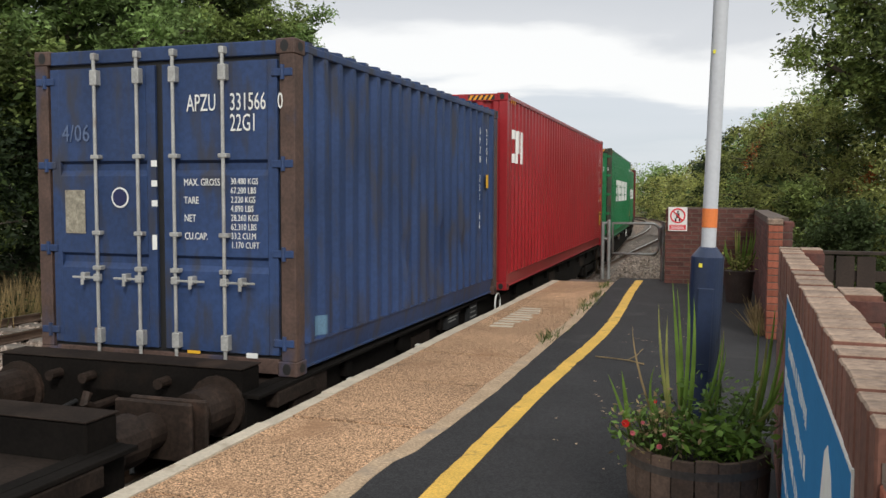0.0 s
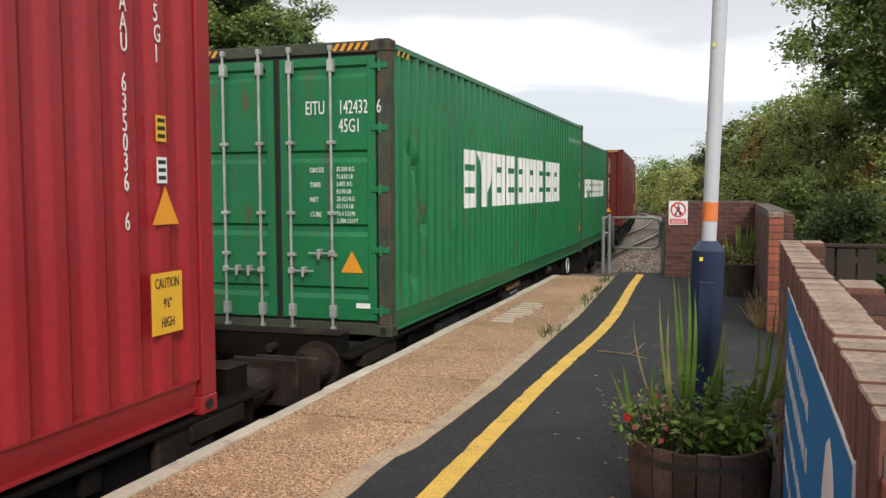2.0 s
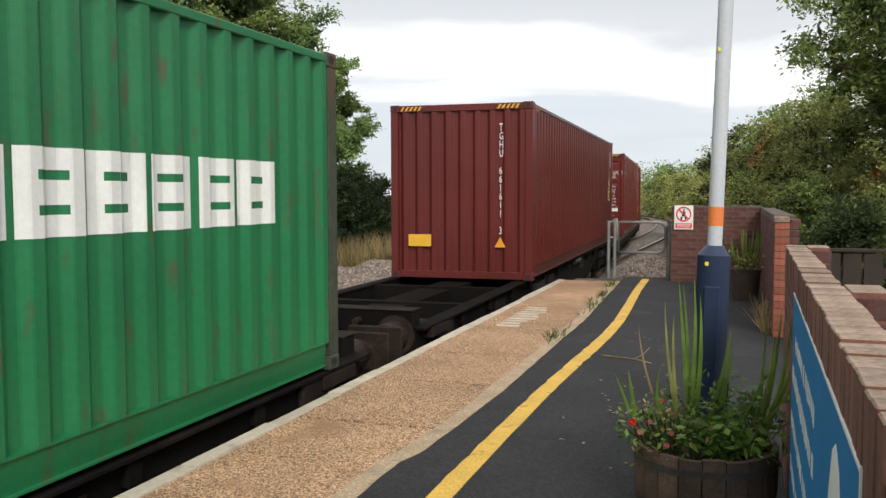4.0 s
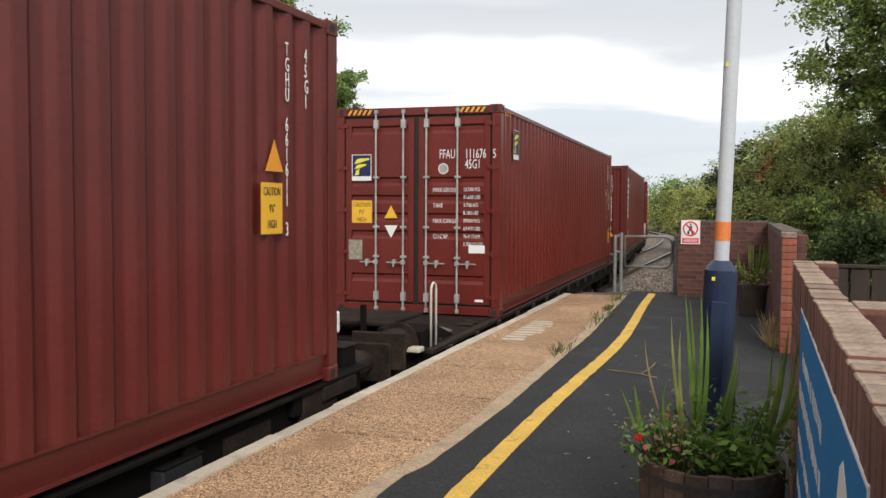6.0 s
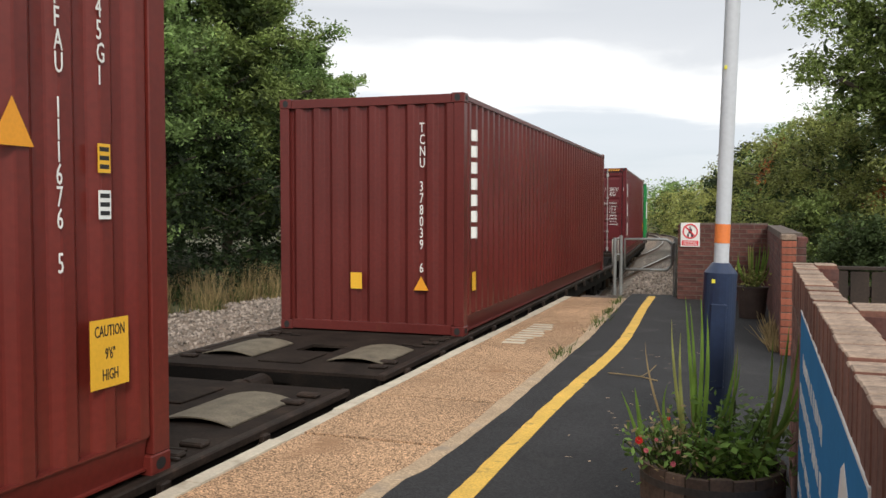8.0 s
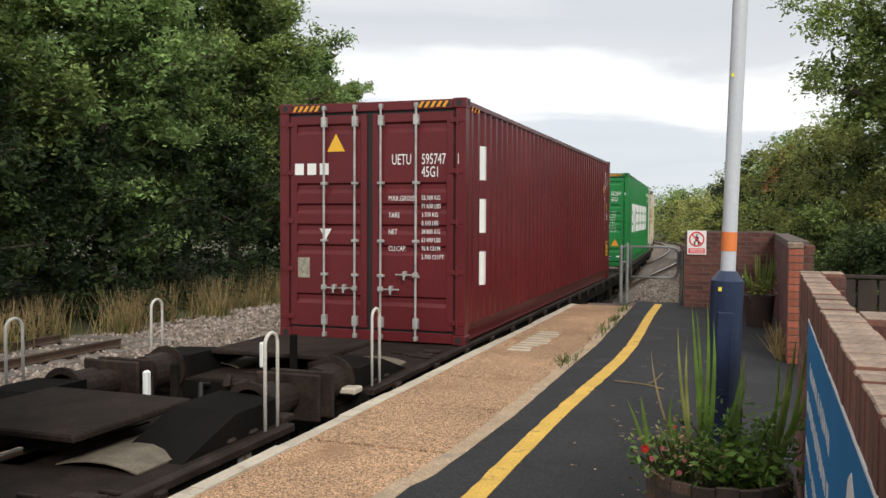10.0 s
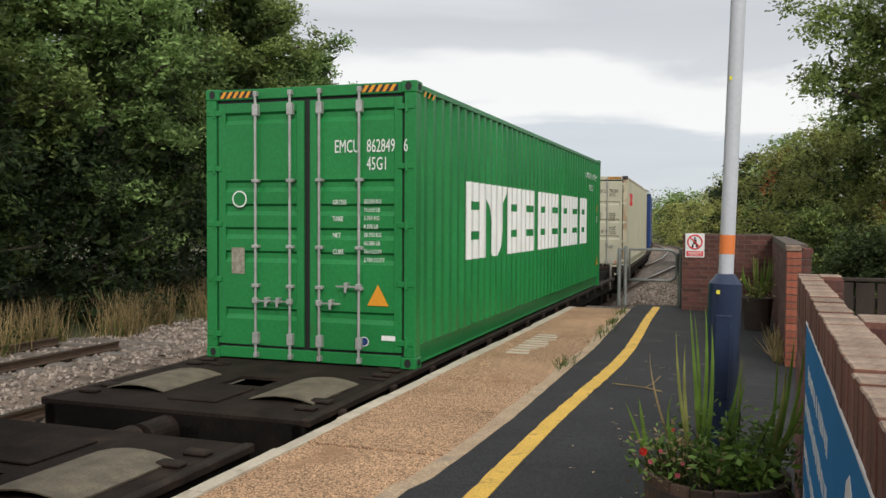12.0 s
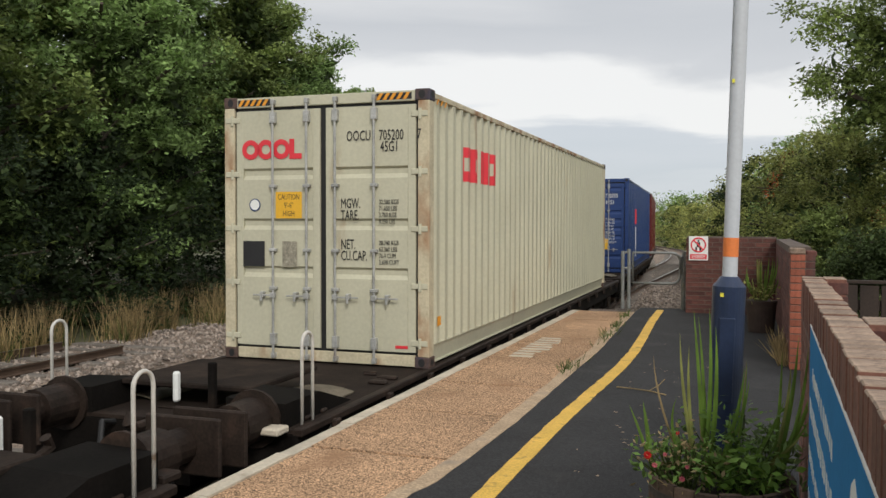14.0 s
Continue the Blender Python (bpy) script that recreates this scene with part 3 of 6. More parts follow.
def door_leaf(sx, W, y, z0, z1, bands):
    """A pressed steel door leaf with horizontal troughs at the heights given."""
    u0, u1 = sorted((sx * 0.121, sx * (W - 0.241)))
    front, back = y - 0.020, y + 0.010
    prof = [(y + 0.012, z0), (front, z0)]
    for z in sorted(bands):
        prof += [(front, z - 0.065), (back, z - 0.018), (back, z + 0.035), (front, z + 0.06)]
    prof += [(front, z1), (y + 0.012, z1)]
    bm = B()
    a, b = [[bm.verts.new((u, yy, zz)) for yy, zz in prof] for u in (u0, u1)]
    n = len(prof)
    for k in range(n):
        bm.faces.new((a[k], a[(k + 1) % n], b[(k + 1) % n], b[k]))
    bm.faces.new(a[::-1])
    bm.faces.new(b)
    return bm


def on_door(c, txt, x, z, size, material, squeeze=0.72, align="LEFT"):
    lettering(txt, size, Matrix.Translation((x, -c["half"] + 0.001, z)) @ DOORWARD, material, c, align=align, squeeze=squeeze)


def sticker(c, x0, x1, z0, z1, material, name="sticker", lift=0.0, label=""):
    return part(name, plate(B(), x0, x1, z0, z1, -c["half"] + 0.003 - lift), material, c, label)


def side_patch(c, y0, y1, z0, z1, material, name="marking", lift=0.004, slots=()):
    """A painted field that follows the pressed side wall; slots (u0, u1, v0, v1) in parts of it stay bare."""
    bm = B()
    H, Wd = z1 - z0, y1 - y0
    us = sorted({0.0, 1.0, *[q for u0, u1, _, _ in slots for q in (u0, u1)]})
    vs = sorted({0.0, 1.0, *[q for _, _, v0, v1 in slots for q in (v0, v1)]})
    for a, b in zip(us, us[1:]):
        for v0, v1 in zip(vs, vs[1:]):
            if not any(p <= a and b <= q and r <= v0 and v1 <= w for p, q, r, w in slots):
                pressed(bm, corrugation(y0 + a * Wd, y0 + b * Wd, lift), z0 + v0 * H, z0 + v1 * H, lambda d, u, z: (1.219 - 0.012 + d, u, z))
    return part(name, bm, material, c)


def triangle(c, x, z, w, material, on_side=False):
    pts = [(x - w / 2, z), (x + w / 2, z), (x, z + w * 0.9)]
    bm = B()
    if on_side:
        flat_shape(bm, pts, lambda a, b: (1.219 + 0.002, a, b))
    else:
        flat_shape(bm, pts, lambda a, b: (a, -c["half"] + 0.0, b))
    part("warning_triangle", bm, material, c)


def weights(c, names, figures, x, x2, z, step, material, size=0.062):
    for i, nm in enumerate(names):
        if nm:
            on_door(c, nm, x, z - i * step, size * 1.15, material)
    for i, fg in enumerate(figures):
        on_door(c, fg, x2, z + 0.01 - i * step / 2, size, material)


def hazard_strip(c, height):
    L = c["half"]
    for sx in (-1, 1):
        x0 = 0.62 if sx > 0 else -1.04
        bar = part("height_marking", box(B(), x0, x0 + 0.40, -L + 0.006, -L + 0.010, height - 0.10, height - 0.03), M["black"], c)
        for k in range(5):
            bm = flat_shape(B(), [(x0 + k * 0.075, height - 0.1), (x0 + k * 0.075 + 0.04, height - 0.1), (x0 + k * 0.075 + 0.085, height - 0.03), (x0 + k * 0.075 + 0.045, height - 0.03)],
                            lambda a, b: (a, -L + 0.004, b))
            part("stripe", bm, M["orange"], bar)
    for k in range(3):
        a = -L + 0.2 + k * 0.13
        part("height_stripe", flat_shape(B(), [(a, height - 0.14), (a + 0.05, height - 0.14), (a + 0.11, height - 0.08), (a + 0.06, height - 0.08)],
                                         lambda u, v: (1.219 + 0.001, u, v)), M["orange"], c)


# the containers in running order
C20, C40, HI, LO = 6.058, 12.192, 2.896, 2.591
HC6 = (2.58, 1.86, 1.61, 1.36, 1.11, 0.50)
blue = container(5.91, C20, LO, M["blue"], M["blue_frame"], "door", "faded blue twenty-foot container with rusty frame and closed doors", DECK_HIGH,
                 dents=((-0.6, 0.9, -0.5, 0.7, 0.03, 0.08), (0.6, 1.0, 0.6, 0.6, 0.03, 0.07), (1.4, 0.8, 1.5, 0.6, 0.03, 0.08), (2.2, 1.3, 2.25, 0.9, 0.025, 0.07)))
red = container(12.32, C40, HI, M["red"], M["red"], "blank", "bright red forty-foot high container with pressed steel sides", DECK_HIGH)
green = container(27.51, C40, HI, M["green"], M["green_frame"], "door", "weathered green forty-foot container with white side lettering and closed doors", DECK_HIGH - 0.03, bands=(2.6, 1.78, 1.05, 0.43), stagger=True,
                  dents=((-5.48, 1.86, -5.25, 1.68, 0.05, 0.07), (-5.25, 1.68, -5.16, 1.30, 0.06, 0.06), (-5.16, 1.30, -5.0, 1.06, 0.05, 0.07), (-5.5, 0.62, -5.3, 0.52, 0.03, 0.07),
                         (-3.9, 0.85, -3.85, 0.5, 0.025, 0.08), (0.9, 0.8, 0.95, 0.55, 0.03, 0.09), (2.4, 1.0, 2.5, 0.8, 0.025, 0.08)))
green_s = container(39.78, C20, LO, M["green"], M["green_frame"], "blank", "weathered green twenty-foot container with white side lettering", DECK_HIGH - 0.03)
maroon_a = container(52.96, C40, HI, M["maroon"], M["maroon"], "blank", "maroon forty-foot container with pressed steel end", DECK_HIGH)
maroon_f = container(70.05, C40, HI, M["brick_red"], M["brick_red"], "door", "brick-red forty-foot container with navy and yellow badge and closed doors", DECK_LOW, bands=HC6)
maroon_b = container(87.78, C40, HI, M["maroon"], M["maroon"], "blank", "maroon forty-foot container with blank pressed end", DECK_LOW)
plum = container(106.78, C40, HI, M["plum"], M["plum"], "door", "plum-red forty-foot container with white side badge and closed doors", DECK_LOW, bands=HC6, stagger=True)
green_n = container(124.30, C40, HI, M["green_new"], M["green_new"], "door", "bright green forty-foot container with white side lettering and closed doors", DECK_LOW, bands=HC6, stagger=True)
cream = container(143.49, C40, HI, M["cream"], M["cream_frame"], "door", "cream forty-foot container with rust-stained edges and closed doors", DECK_LOW, bands=(2.05, 1.50, 0.98))
navy = container(161.87, C40, HI, M["navy"], M["navy"], "door", "navy blue forty-foot container with closed doors", DECK_LOW, bands=HC6)
maroon_l = container(176.5, C40, HI, M["maroon"], M["maroon"], "blank", "maroon forty-foot container behind the navy one", DECK_LOW)

# ---- paint, numbers and stickers on the containers ----
Wm, Km = M["white"], M["black"]
# faded blue
for txt, x, z, sz in (("APZU", 0.265, 2.06, 0.19), ("331566", 0.655, 2.06, 0.19), ("0", 1.07, 2.06, 0.18), ("22G1", 0.655, 1.9, 0.19)):
    on_door(blue, txt, x, z, sz, Wm, 0.56)
weights(blue, ["MAX. GROSS", "TARE", "NET", "CU.CAP."], ["30.480 KGS", "67.200 LBS", "2.220 KGS", "4.890 LBS", "28.260 KGS", "62.310 LBS", "33.2 CU.M", "1.170 CUFT"],
        0.23, 0.655, 1.477, 0.142, Wm, 0.07)
sticker(blue, -0.93, -0.73, 1.08, 1.44, M["plate"], "data_plate")
for z in (1.63, 1.47, 1.31):
    sticker(blue, -0.075, -0.02, z, z + 0.05, Wm)
sticker(blue, -0.075, -0.03, 0.96, 1.08, Wm)
sticker(blue, 0.24, 0.36, 0.135, 0.16, M["yellow"])
sticker(blue, 0.78, 0.88, 0.13, 0.17, Wm)


def roundel(c, x, z, r, face, mark):
    bm = B()
    bmesh.ops.create_circle(bm, cap_ends=True, segments=20, radius=r, matrix=pose(x, -c["half"] + 0.001, z, 90))
    p = part("round_badge", bm, face, c)
    bm = B()
    bmesh.ops.create_circle(bm, cap_ends=True, segments=12, radius=r * 0.84, matrix=pose(x, -c["half"] - 0.001, z, 90))
    part("badge_centre", bm, mark, p)


on_door(blue, "4/06", -0.95, 1.84, 0.2, mat("chalk_scrawl", (0.10, 0.14, 0.24), 0.9), 0.8)
roundel(blue, -0.38, 1.38, 0.085, Wm, M["logonavy"])
side_patch(blue, -blue["half"] + 0.42, -blue["half"] + 0.56, 0.26, 0.42, mat("pale_blue_patch", (0.10, 0.20, 0.30), 0.6))


def column_of(c, txt, y, z, size, material, step=None):
    """Figures one under the other on the side wall."""
    for i, ch in enumerate(txt):
        if ch != " ":
            lettering(ch, size, Matrix.Translation((1.219 + 0.0005, y, z - i * (step or size * 0.95))) @ SIDEWARD, material, c, squeeze=0.6)


def far_marks(c, code, H, kind="45G1", caution=True, tri=(0.50, 1.22), cz=0.58, tags=True, back=0.0):
    L = c["half"]
    column_of(c, code, L - 0.86, H - 0.40, 0.145, Wm, 0.108)
    column_of(c, kind, L - 0.57, H - 0.40, 0.145, Wm, 0.115)
    triangle(c, L - tri[0], tri[1], 0.25, M["orange"], True)
    if caution:
        part("caution_label", box(B(), 1.219 - 0.001, 1.219 + 0.003, L - 0.65 - back, L - 0.36 - back, cz, cz + 0.36), M["yellow"], c, "yellow caution label")
        for txt, z in (("CAUTION", cz + 0.27), ("9'6\"", cz + 0.15), ("HIGH", cz + 0.04)):
            lettering(txt, 0.085, Matrix.Translation((1.219 + 0.004, L - 0.505 - back, z)) @ SIDEWARD, Km, c, align="CENTER", squeeze=0.6)
    if tags:
        for z, tint in ((1.70, M["yellow"]), (1.46, Wm)):
            tag = part("label", box(B(), 1.219 - 0.001, 1.219 + 0.003, L - 0.57, L - 0.48, z, z + 0.15), tint, c)
            for k in range(3):
                part("text_bar", box(B(), 1.219, 1.219 + 0.004, L - 0.56, L - 0.49, z + 0.02 + k * 0.045, z + 0.043 + k * 0.045), Km, tag)


column_of(blue, "APZU 331 66", blue["half"] - 0.95, 2.2, 0.13, Wm)
column_of(blue, "22G1", blue["half"] - 0.62, 2.2, 0.13, Wm)
part("label", box(B(), 1.219 - 0.001, 1.219 + 0.003, blue["half"] - 0.62, blue["half"] - 0.52, 1.5, 1.68), M["yellow"], blue)
far_marks(red, "CAAU 635036 6", HI)
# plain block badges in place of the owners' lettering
L = red["half"]
side_patch(red, -5.76, -5.42, 1.89, 2.39, Wm, slots=((0.3, 1.0, 0.28, 0.72),))
side_patch(red, -5.36, -5.08, 1.89, 2.39, Wm, slots=((0.25, 0.75, 0.0, 0.3),))
side_patch(red, -5.03, -4.94, 1.89, 2.39, Wm)
hazard_strip(red, HI)


def wedge_patch(c, y0, y1, z0, z1, material):
    """A painted wedge, wide above and narrow below, on the pressed side wall."""
    bm = B()
    w = y1 - y0
    for a, b in ((0.0, 0.36), (0.36, 0.64), (0.64, 1.0)):
        def place(d, u, z):
            f = (u - y0) / w
            cut = max(0.0, 1 - f / 0.36, 1 - (1 - f) / 0.36)
            return (1.219 - 0.008 + d, u, z0 + cut * (z1 - z0) * 0.97 if z == z0 else z)
        pressed(bm, corrugation(y0 + a * w, y0 + b * w), z0, z1, place)
    return part("block_marking", bm, material, c)


# two short louvres in each plain block
LOUVRES = ((0.26, 0.76, 0.25, 0.36), (0.26, 0.76, 0.64, 0.75))


def block_word(c, y0, y1, z0, z1, material):
    """A row of plain blocks and one wedge, the size and weight of the owner's big side marking."""
    w = (y1 - y0) / 9
    for i in range(9):
        if i == 1:
            wedge_patch(c, y0 + (i - 0.02) * w, y0 + (i + 0.98) * w, z0, z1, material)
        else:
            side_patch(c, y0 + i * w, y0 + (i + 0.90) * w, z0, z1, material, "block_marking", slots=LOUVRES)


block_word(green, -3.56, 3.2, 1.21, 1.95, M["chipped"])
block_word(green_s, -2.25, 2.05, 1.24, 1.68, M["chipped"])
block_word(green_n, -4.40, 4.36, 1.03, 1.97, Wm)
for c, code in ((green, ("EITU", "142432", "6")), (green_n, ("EMCU", "862849", "6"))):
    for txt, x in zip(code, (0.29, 0.65, 1.05)):
        on_door(c, txt, x + 0.03, 2.19, 0.19, Wm, 0.55)
    on_door(c, "45G1", 0.68, 2.01, 0.19, Wm, 0.55)
    triangle(c, 0.81, 0.63, 0.24, M["orange"])
    hazard_strip(c, HI)
    far_marks(c, "", HI, "", False, tri=(0.48, 0.50))
    sticker(c, 0.85, 1.0, 0.28, 0.33, Wm)
for i, ch in enumerate("EMCU862849"):
    lettering(ch, 0.19, Matrix.Translation((1.2195, green["half"] - 2.08 + i * 0.162, 2.40)) @ SIDEWARD, Wm, green_n, squeeze=0.6)
for i, ch in enumerate("EITU142432"):
    lettering(ch, 0.15, Matrix.Translation((1.2195, green["half"] - 1.9 + i * 0.16, 2.42)) @ SIDEWARD, M["chipped"], green, squeeze=0.6)
weights(green, ["GROSS", "TARE", "NET", "CUBE"], ["32.500 KG", "71.650 LB", "3.875 KG", "8.540 LB", "28.625 KG", "63.110 LB", "76.4 CU.M", "2.700 CU.FT"], 0.36, 0.65, 1.62, 0.146, Wm)
weights(green_n, ["GROSS", "TARE", "NET", "CUBE"], ["32.500 KG", "71.650 LB", "3.750 KG", "8.270 LB", "28.750 KG", "63.380 LB", "76.4 CU.M", "2.700 CU.FT"], 0.30, 0.65, 1.66, 0.17, Wm)
sticker(green_n, -0.90, -0.74, 0.92, 1.2, M["plate"], "data_plate")
roundel(green_n, -0.80, 1.72, 0.09, Wm, M["green_new"])
roundel(green_n, 0.66, 0.26, 0.05, Wm, M["navy"])
# brick-red with the square badge
for txt, x, z in (("FFAU", 0.34, 2.17), ("111676", 0.71, 2.17), ("5", 1.10, 2.17), ("45G1", 0.71, 2.03)):
    on_door(maroon_f, txt, x, z, 0.18, Wm, 0.56)
weights(maroon_f, ["MAX.GROSS", "TARE", "MAX.CARGO", "CU.CAP."], ["32.500 KG", "71.650 LBS", "3.700 KG", "8.160 LBS", "28.800 KG", "63.490 LBS", "76.4 CU.M", "2.700 CU.FT."],
        0.25, 0.69, 1.71, 0.215, Wm, 0.075)


def wave_badge(c, place, w, h):
    bm = flat_shape(B(), [(0, 0), (w, 0), (w, h), (0, h)], lambda a, b: place(a, b, 0))
    p = part("badge", bm, Wm, c, "navy badge with yellow waves")
    part("badge_field", flat_shape(B(), [(0.01, h * 0.17), (w - 0.01, h * 0.17), (w - 0.01, h - 0.01), (0.01, h - 0.01)], lambda a, b: place(a, b, 0.0015)), M["logonavy"], p)
    for v0, v1, u1 in ((0.66, 0.86, 0.9), (0.46, 0.64, 0.74), (0.22, 0.46, 0.36)):
        part("badge_wave", flat_shape(B(), [(w * 0.14, h * (v0 - 0.02)), (w * 0.4, h * (v0 + 0.02)), (w * u1, h * (v1 - 0.06)), (w * u1, h * v1), (w * 0.42, h * (v1 - 0.01)), (w * 0.24, h * (v1 - 0.06))],
                                      lambda a, b: place(a, b, 0.003)), M["logoyel"], p)


Lf = maroon_f["half"]
wave_badge(maroon_f, lambda a, b, d: (-0.97 + a, -Lf + 0.001 - d, 1.87 + b), 0.30, 0.37)
wave_badge(maroon_f, lambda a, b, d: (1.219 + 0.001 + d, -5.38 + a, 2.19 + b), 0.34, 0.42)
sticker(maroon_f, -0.97, -0.66, 1.27, 1.59, M["yellow"], "caution_label")
for txt, z in (("CAUTION", 1.50), ("9'6\"", 1.40), ("HIGH", 1.29)):
    on_door(maroon_f, txt, -0.815, z, 0.085, Km, 0.7, "CENTER")
triangle(maroon_f, -0.37, 1.34, 0.20, M["yellow"])
part("warning_triangle", flat_shape(B(), [(-0.47, 1.24), (-0.27, 1.24), (-0.37, 1.06)], lambda a, b: (a, -Lf, b)), Wm, maroon_f)
sticker(maroon_f, -1.02, -0.81, 0.745, 1.03, M["plate"], "data_plate")
sticker(maroon_f, 0.77, 1.0, 0.87, 0.98, Wm)
sticker(maroon_f, 0.86, 0.98, 0.2, 0.235, Wm)
roundel(maroon_f, 0.40, 2.03, 0.075, Wm, M["zinc"])
hazard_strip(maroon_f, HI)
far_marks(maroon_f, "FFAU 111676 5", HI, tri=(1.12, 1.80))
far_marks(maroon_a, "TGHU 661611 3", HI, tri=(1.02, 1.66), cz=1.22, tags=False, back=0.55)
for c, code in ((maroon_a, "TGHU 661611 3"), (maroon_b, "TCNU 378039 6")):
    Lb = c["half"]
    for i, ch in enumerate(code):
        if ch != " ":
            lettering(ch, 0.17, Matrix.Translation((0.66, -Lb + 0.0, HI - 0.46 - i * 0.14)) @ DOORWARD, Wm, c, squeeze=0.6)
    sticker(c, -0.24 if c is maroon_b else -0.9, -0.09 if c is maroon_b else -0.5, 0.54, 0.74, M["yellow"], "caution_label", 0.012)
    triangle(c, 0.68, 0.54, 0.19, M["orange"])
    if c is maroon_a:
        hazard_strip(c, HI)
for i in range(7):
    side_patch(maroon_b, -maroon_b["half"] + 0.38, -maroon_b["half"] + 0.6, 2.36 - i * 0.2, 2.5 - i * 0.2, Wm)
part("caution_label", box(B(), 1.218, 1.222, -Lf + 0.35, -Lf + 0.5, 0.52, 0.75), M["yellow"], maroon_b)
# plum
for txt, x, z in (("UETU", 0.29, 2.13), ("595747", 0.67, 2.13), ("1", 1.10, 2.13), ("45G1", 0.67, 1.98)):
    on_door(plum, txt, x, z, 0.18, Wm, 0.56)
weights(plum, ["MAX.GROSS", "TARE", "NET", "CU.CAP."], ["32.500 KG", "71.650 LBS", "3.700 KG", "8.160 LBS", "28.800 KG", "63.490 LBS", "76.4 CU.M", "2.700 CU.FT."],
        0.25, 0.67, 1.70, 0.2, Wm, 0.075)
triangle(plum, -0.44, 2.30, 0.24, M["yellow"])
for i in range(3):
    sticker(plum, -1.0 + i * 0.17, -0.88 + i * 0.17, 2.02, 2.16, Wm, "block_marking")
    side_patch(plum, -plum["half"] + 0.74, -plum["half"] + 0.97, 1.97 - i * 0.655, 2.39 - i * 0.655, Wm, "block_marking")
sticker(plum, -0.96, -0.8, 0.75, 1.0, M["plate"], "data_plate")
part("warning_triangle", flat_shape(B(), [(-0.66, 1.36), (-0.5, 1.36), (-0.58, 1.22)], lambda a, b: (a, -Lf, b)), Wm, plum)
hazard_strip(plum, HI)
far_marks(plum, "UETU 595747 1", HI, tri=(1.05, 2.1))
# cream
for txt, x, z in (("OOCU", 0.28, 2.38), ("705200", 0.655, 2.38), ("7", 1.08, 2.38), ("45G1", 0.67, 2.26)):
    on_door(cream, txt, x, z, 0.155, Km, 0.60)
for nm, z in (("MGW.", 1.67), ("TARE.", 1.545), ("NET.", 1.235), ("CU.CAP.", 1.115)):
    on_door(cream, nm, 0.215, z, 0.15, Km, 0.55)
for i, fg in enumerate(["32.500 KGS", "71.650 LBS", "3.760 KGS", "8.290 LBS"]):
    on_door(cream, fg, 0.655, 1.71 - i * 0.068, 0.07, Km, 0.66)
for i, fg in enumerate(["28.740 KGS", "63.360 LBS", "76.4 CUM", "2.698 CUFT"]):
    on_door(cream, fg, 0.655, 1.28 - i * 0.068, 0.07, Km, 0.66)


def ring_mark(c, place, r, w):
    bm = B()
    n = 18
    a = [bm.verts.new(place(r * math.cos(6.2832 * k / n), r * math.sin(6.2832 * k / n))) for k in range(n)]
    b = [bm.verts.new(place((r - w) * math.cos(6.2832 * k / n), (r - w) * math.sin(6.2832 * k / n))) for k in range(n)]
    for k in range(n):
        bm.faces.new((a[k], a[(k + 1) % n], b[(k + 1) % n], b[k]))
    part("ring_marking", bm, M["logored"], c)


for x in (-0.88, -0.69):
    ring_mark(cream, lambda a, b: (x + a, -Lf + 0.0, 2.315 + b), 0.108, 0.055)
ring_mark(cream, lambda a, b: (-0.50 + a, -Lf + 0.0, 2.315 + b), 0.108, 0.055)
part("bar_marking", flat_shape(B(), [(-0.40, 2.207), (-0.25, 2.207), (-0.25, 2.265), (-0.34, 2.265), (-0.34, 2.423), (-0.40, 2.423)], lambda a, b: (a, -Lf, b)), M["logored"], cream)
for k in range(4):
    side_patch(cream, -4.88 + 0.35 * k, -4.57 + 0.35 * k, 2.0, 2.40, M["logored"], slots=((0.35, 0.7, 0.3, 0.7),))
sticker(cream, -0.57, -0.25, 1.56, 1.85, M["yellow"], "caution_label")
for txt, z in (("CAUTION", 1.765), ("9'-6\"", 1.675), ("HIGH", 1.585)):
    on_door(cream, txt, -0.41, z, 0.085, Km, 0.7, "CENTER")
sticker(cream, -0.98, -0.71, 1.03, 1.31, Km, "black_panel")
sticker(cream, -0.49, -0.31, 1.03, 1.31, M["plate"], "data_plate")
roundel(cream, -0.83, 1.71, 0.07, M["navy"], Wm)
sticker(cream, 0.84, 0.98, 0.2, 0.23, M["logored"])
part("label", box(B(), 1.218, 1.222, -Lf + 0.26, -Lf + 0.36, 0.42, 0.52), M["orange"], cream)
hazard_strip(cream, HI)
# navy
for txt, x, z in (("730750", 0.5, 2.3), ("45G1", 0.5, 2.1)):
    on_door(navy, txt, x, z, 0.18, Wm, 0.7)
weights(navy, ["", "", "", ""], ["32.500 KG", "71.650 LBS", "3.700 KG", "8.160 LBS", "28.800 KG", "63.490 LBS", "76.4 CU.M", "2.700 CU.FT."], 0.2, 0.5, 1.6, 0.2, Wm, 0.09)
sticker(navy, 0.25, 0.62, 0.72, 1.05, M["yellow"], "caution_label")
side_patch(navy, -3.2, -2.4, 1.5, 2.0, M["logored"])
side_patch(navy, -3.0, -2.7, 0.4, 1.4, Wm)

for i, ch in enumerate("45G1"):
    lettering(ch, 0.19, Matrix.Translation((1.2195, green["half"] - 1.62 + i * 0.155, 2.15)) @ SIDEWARD, Wm, green_n, squeeze=0.6)

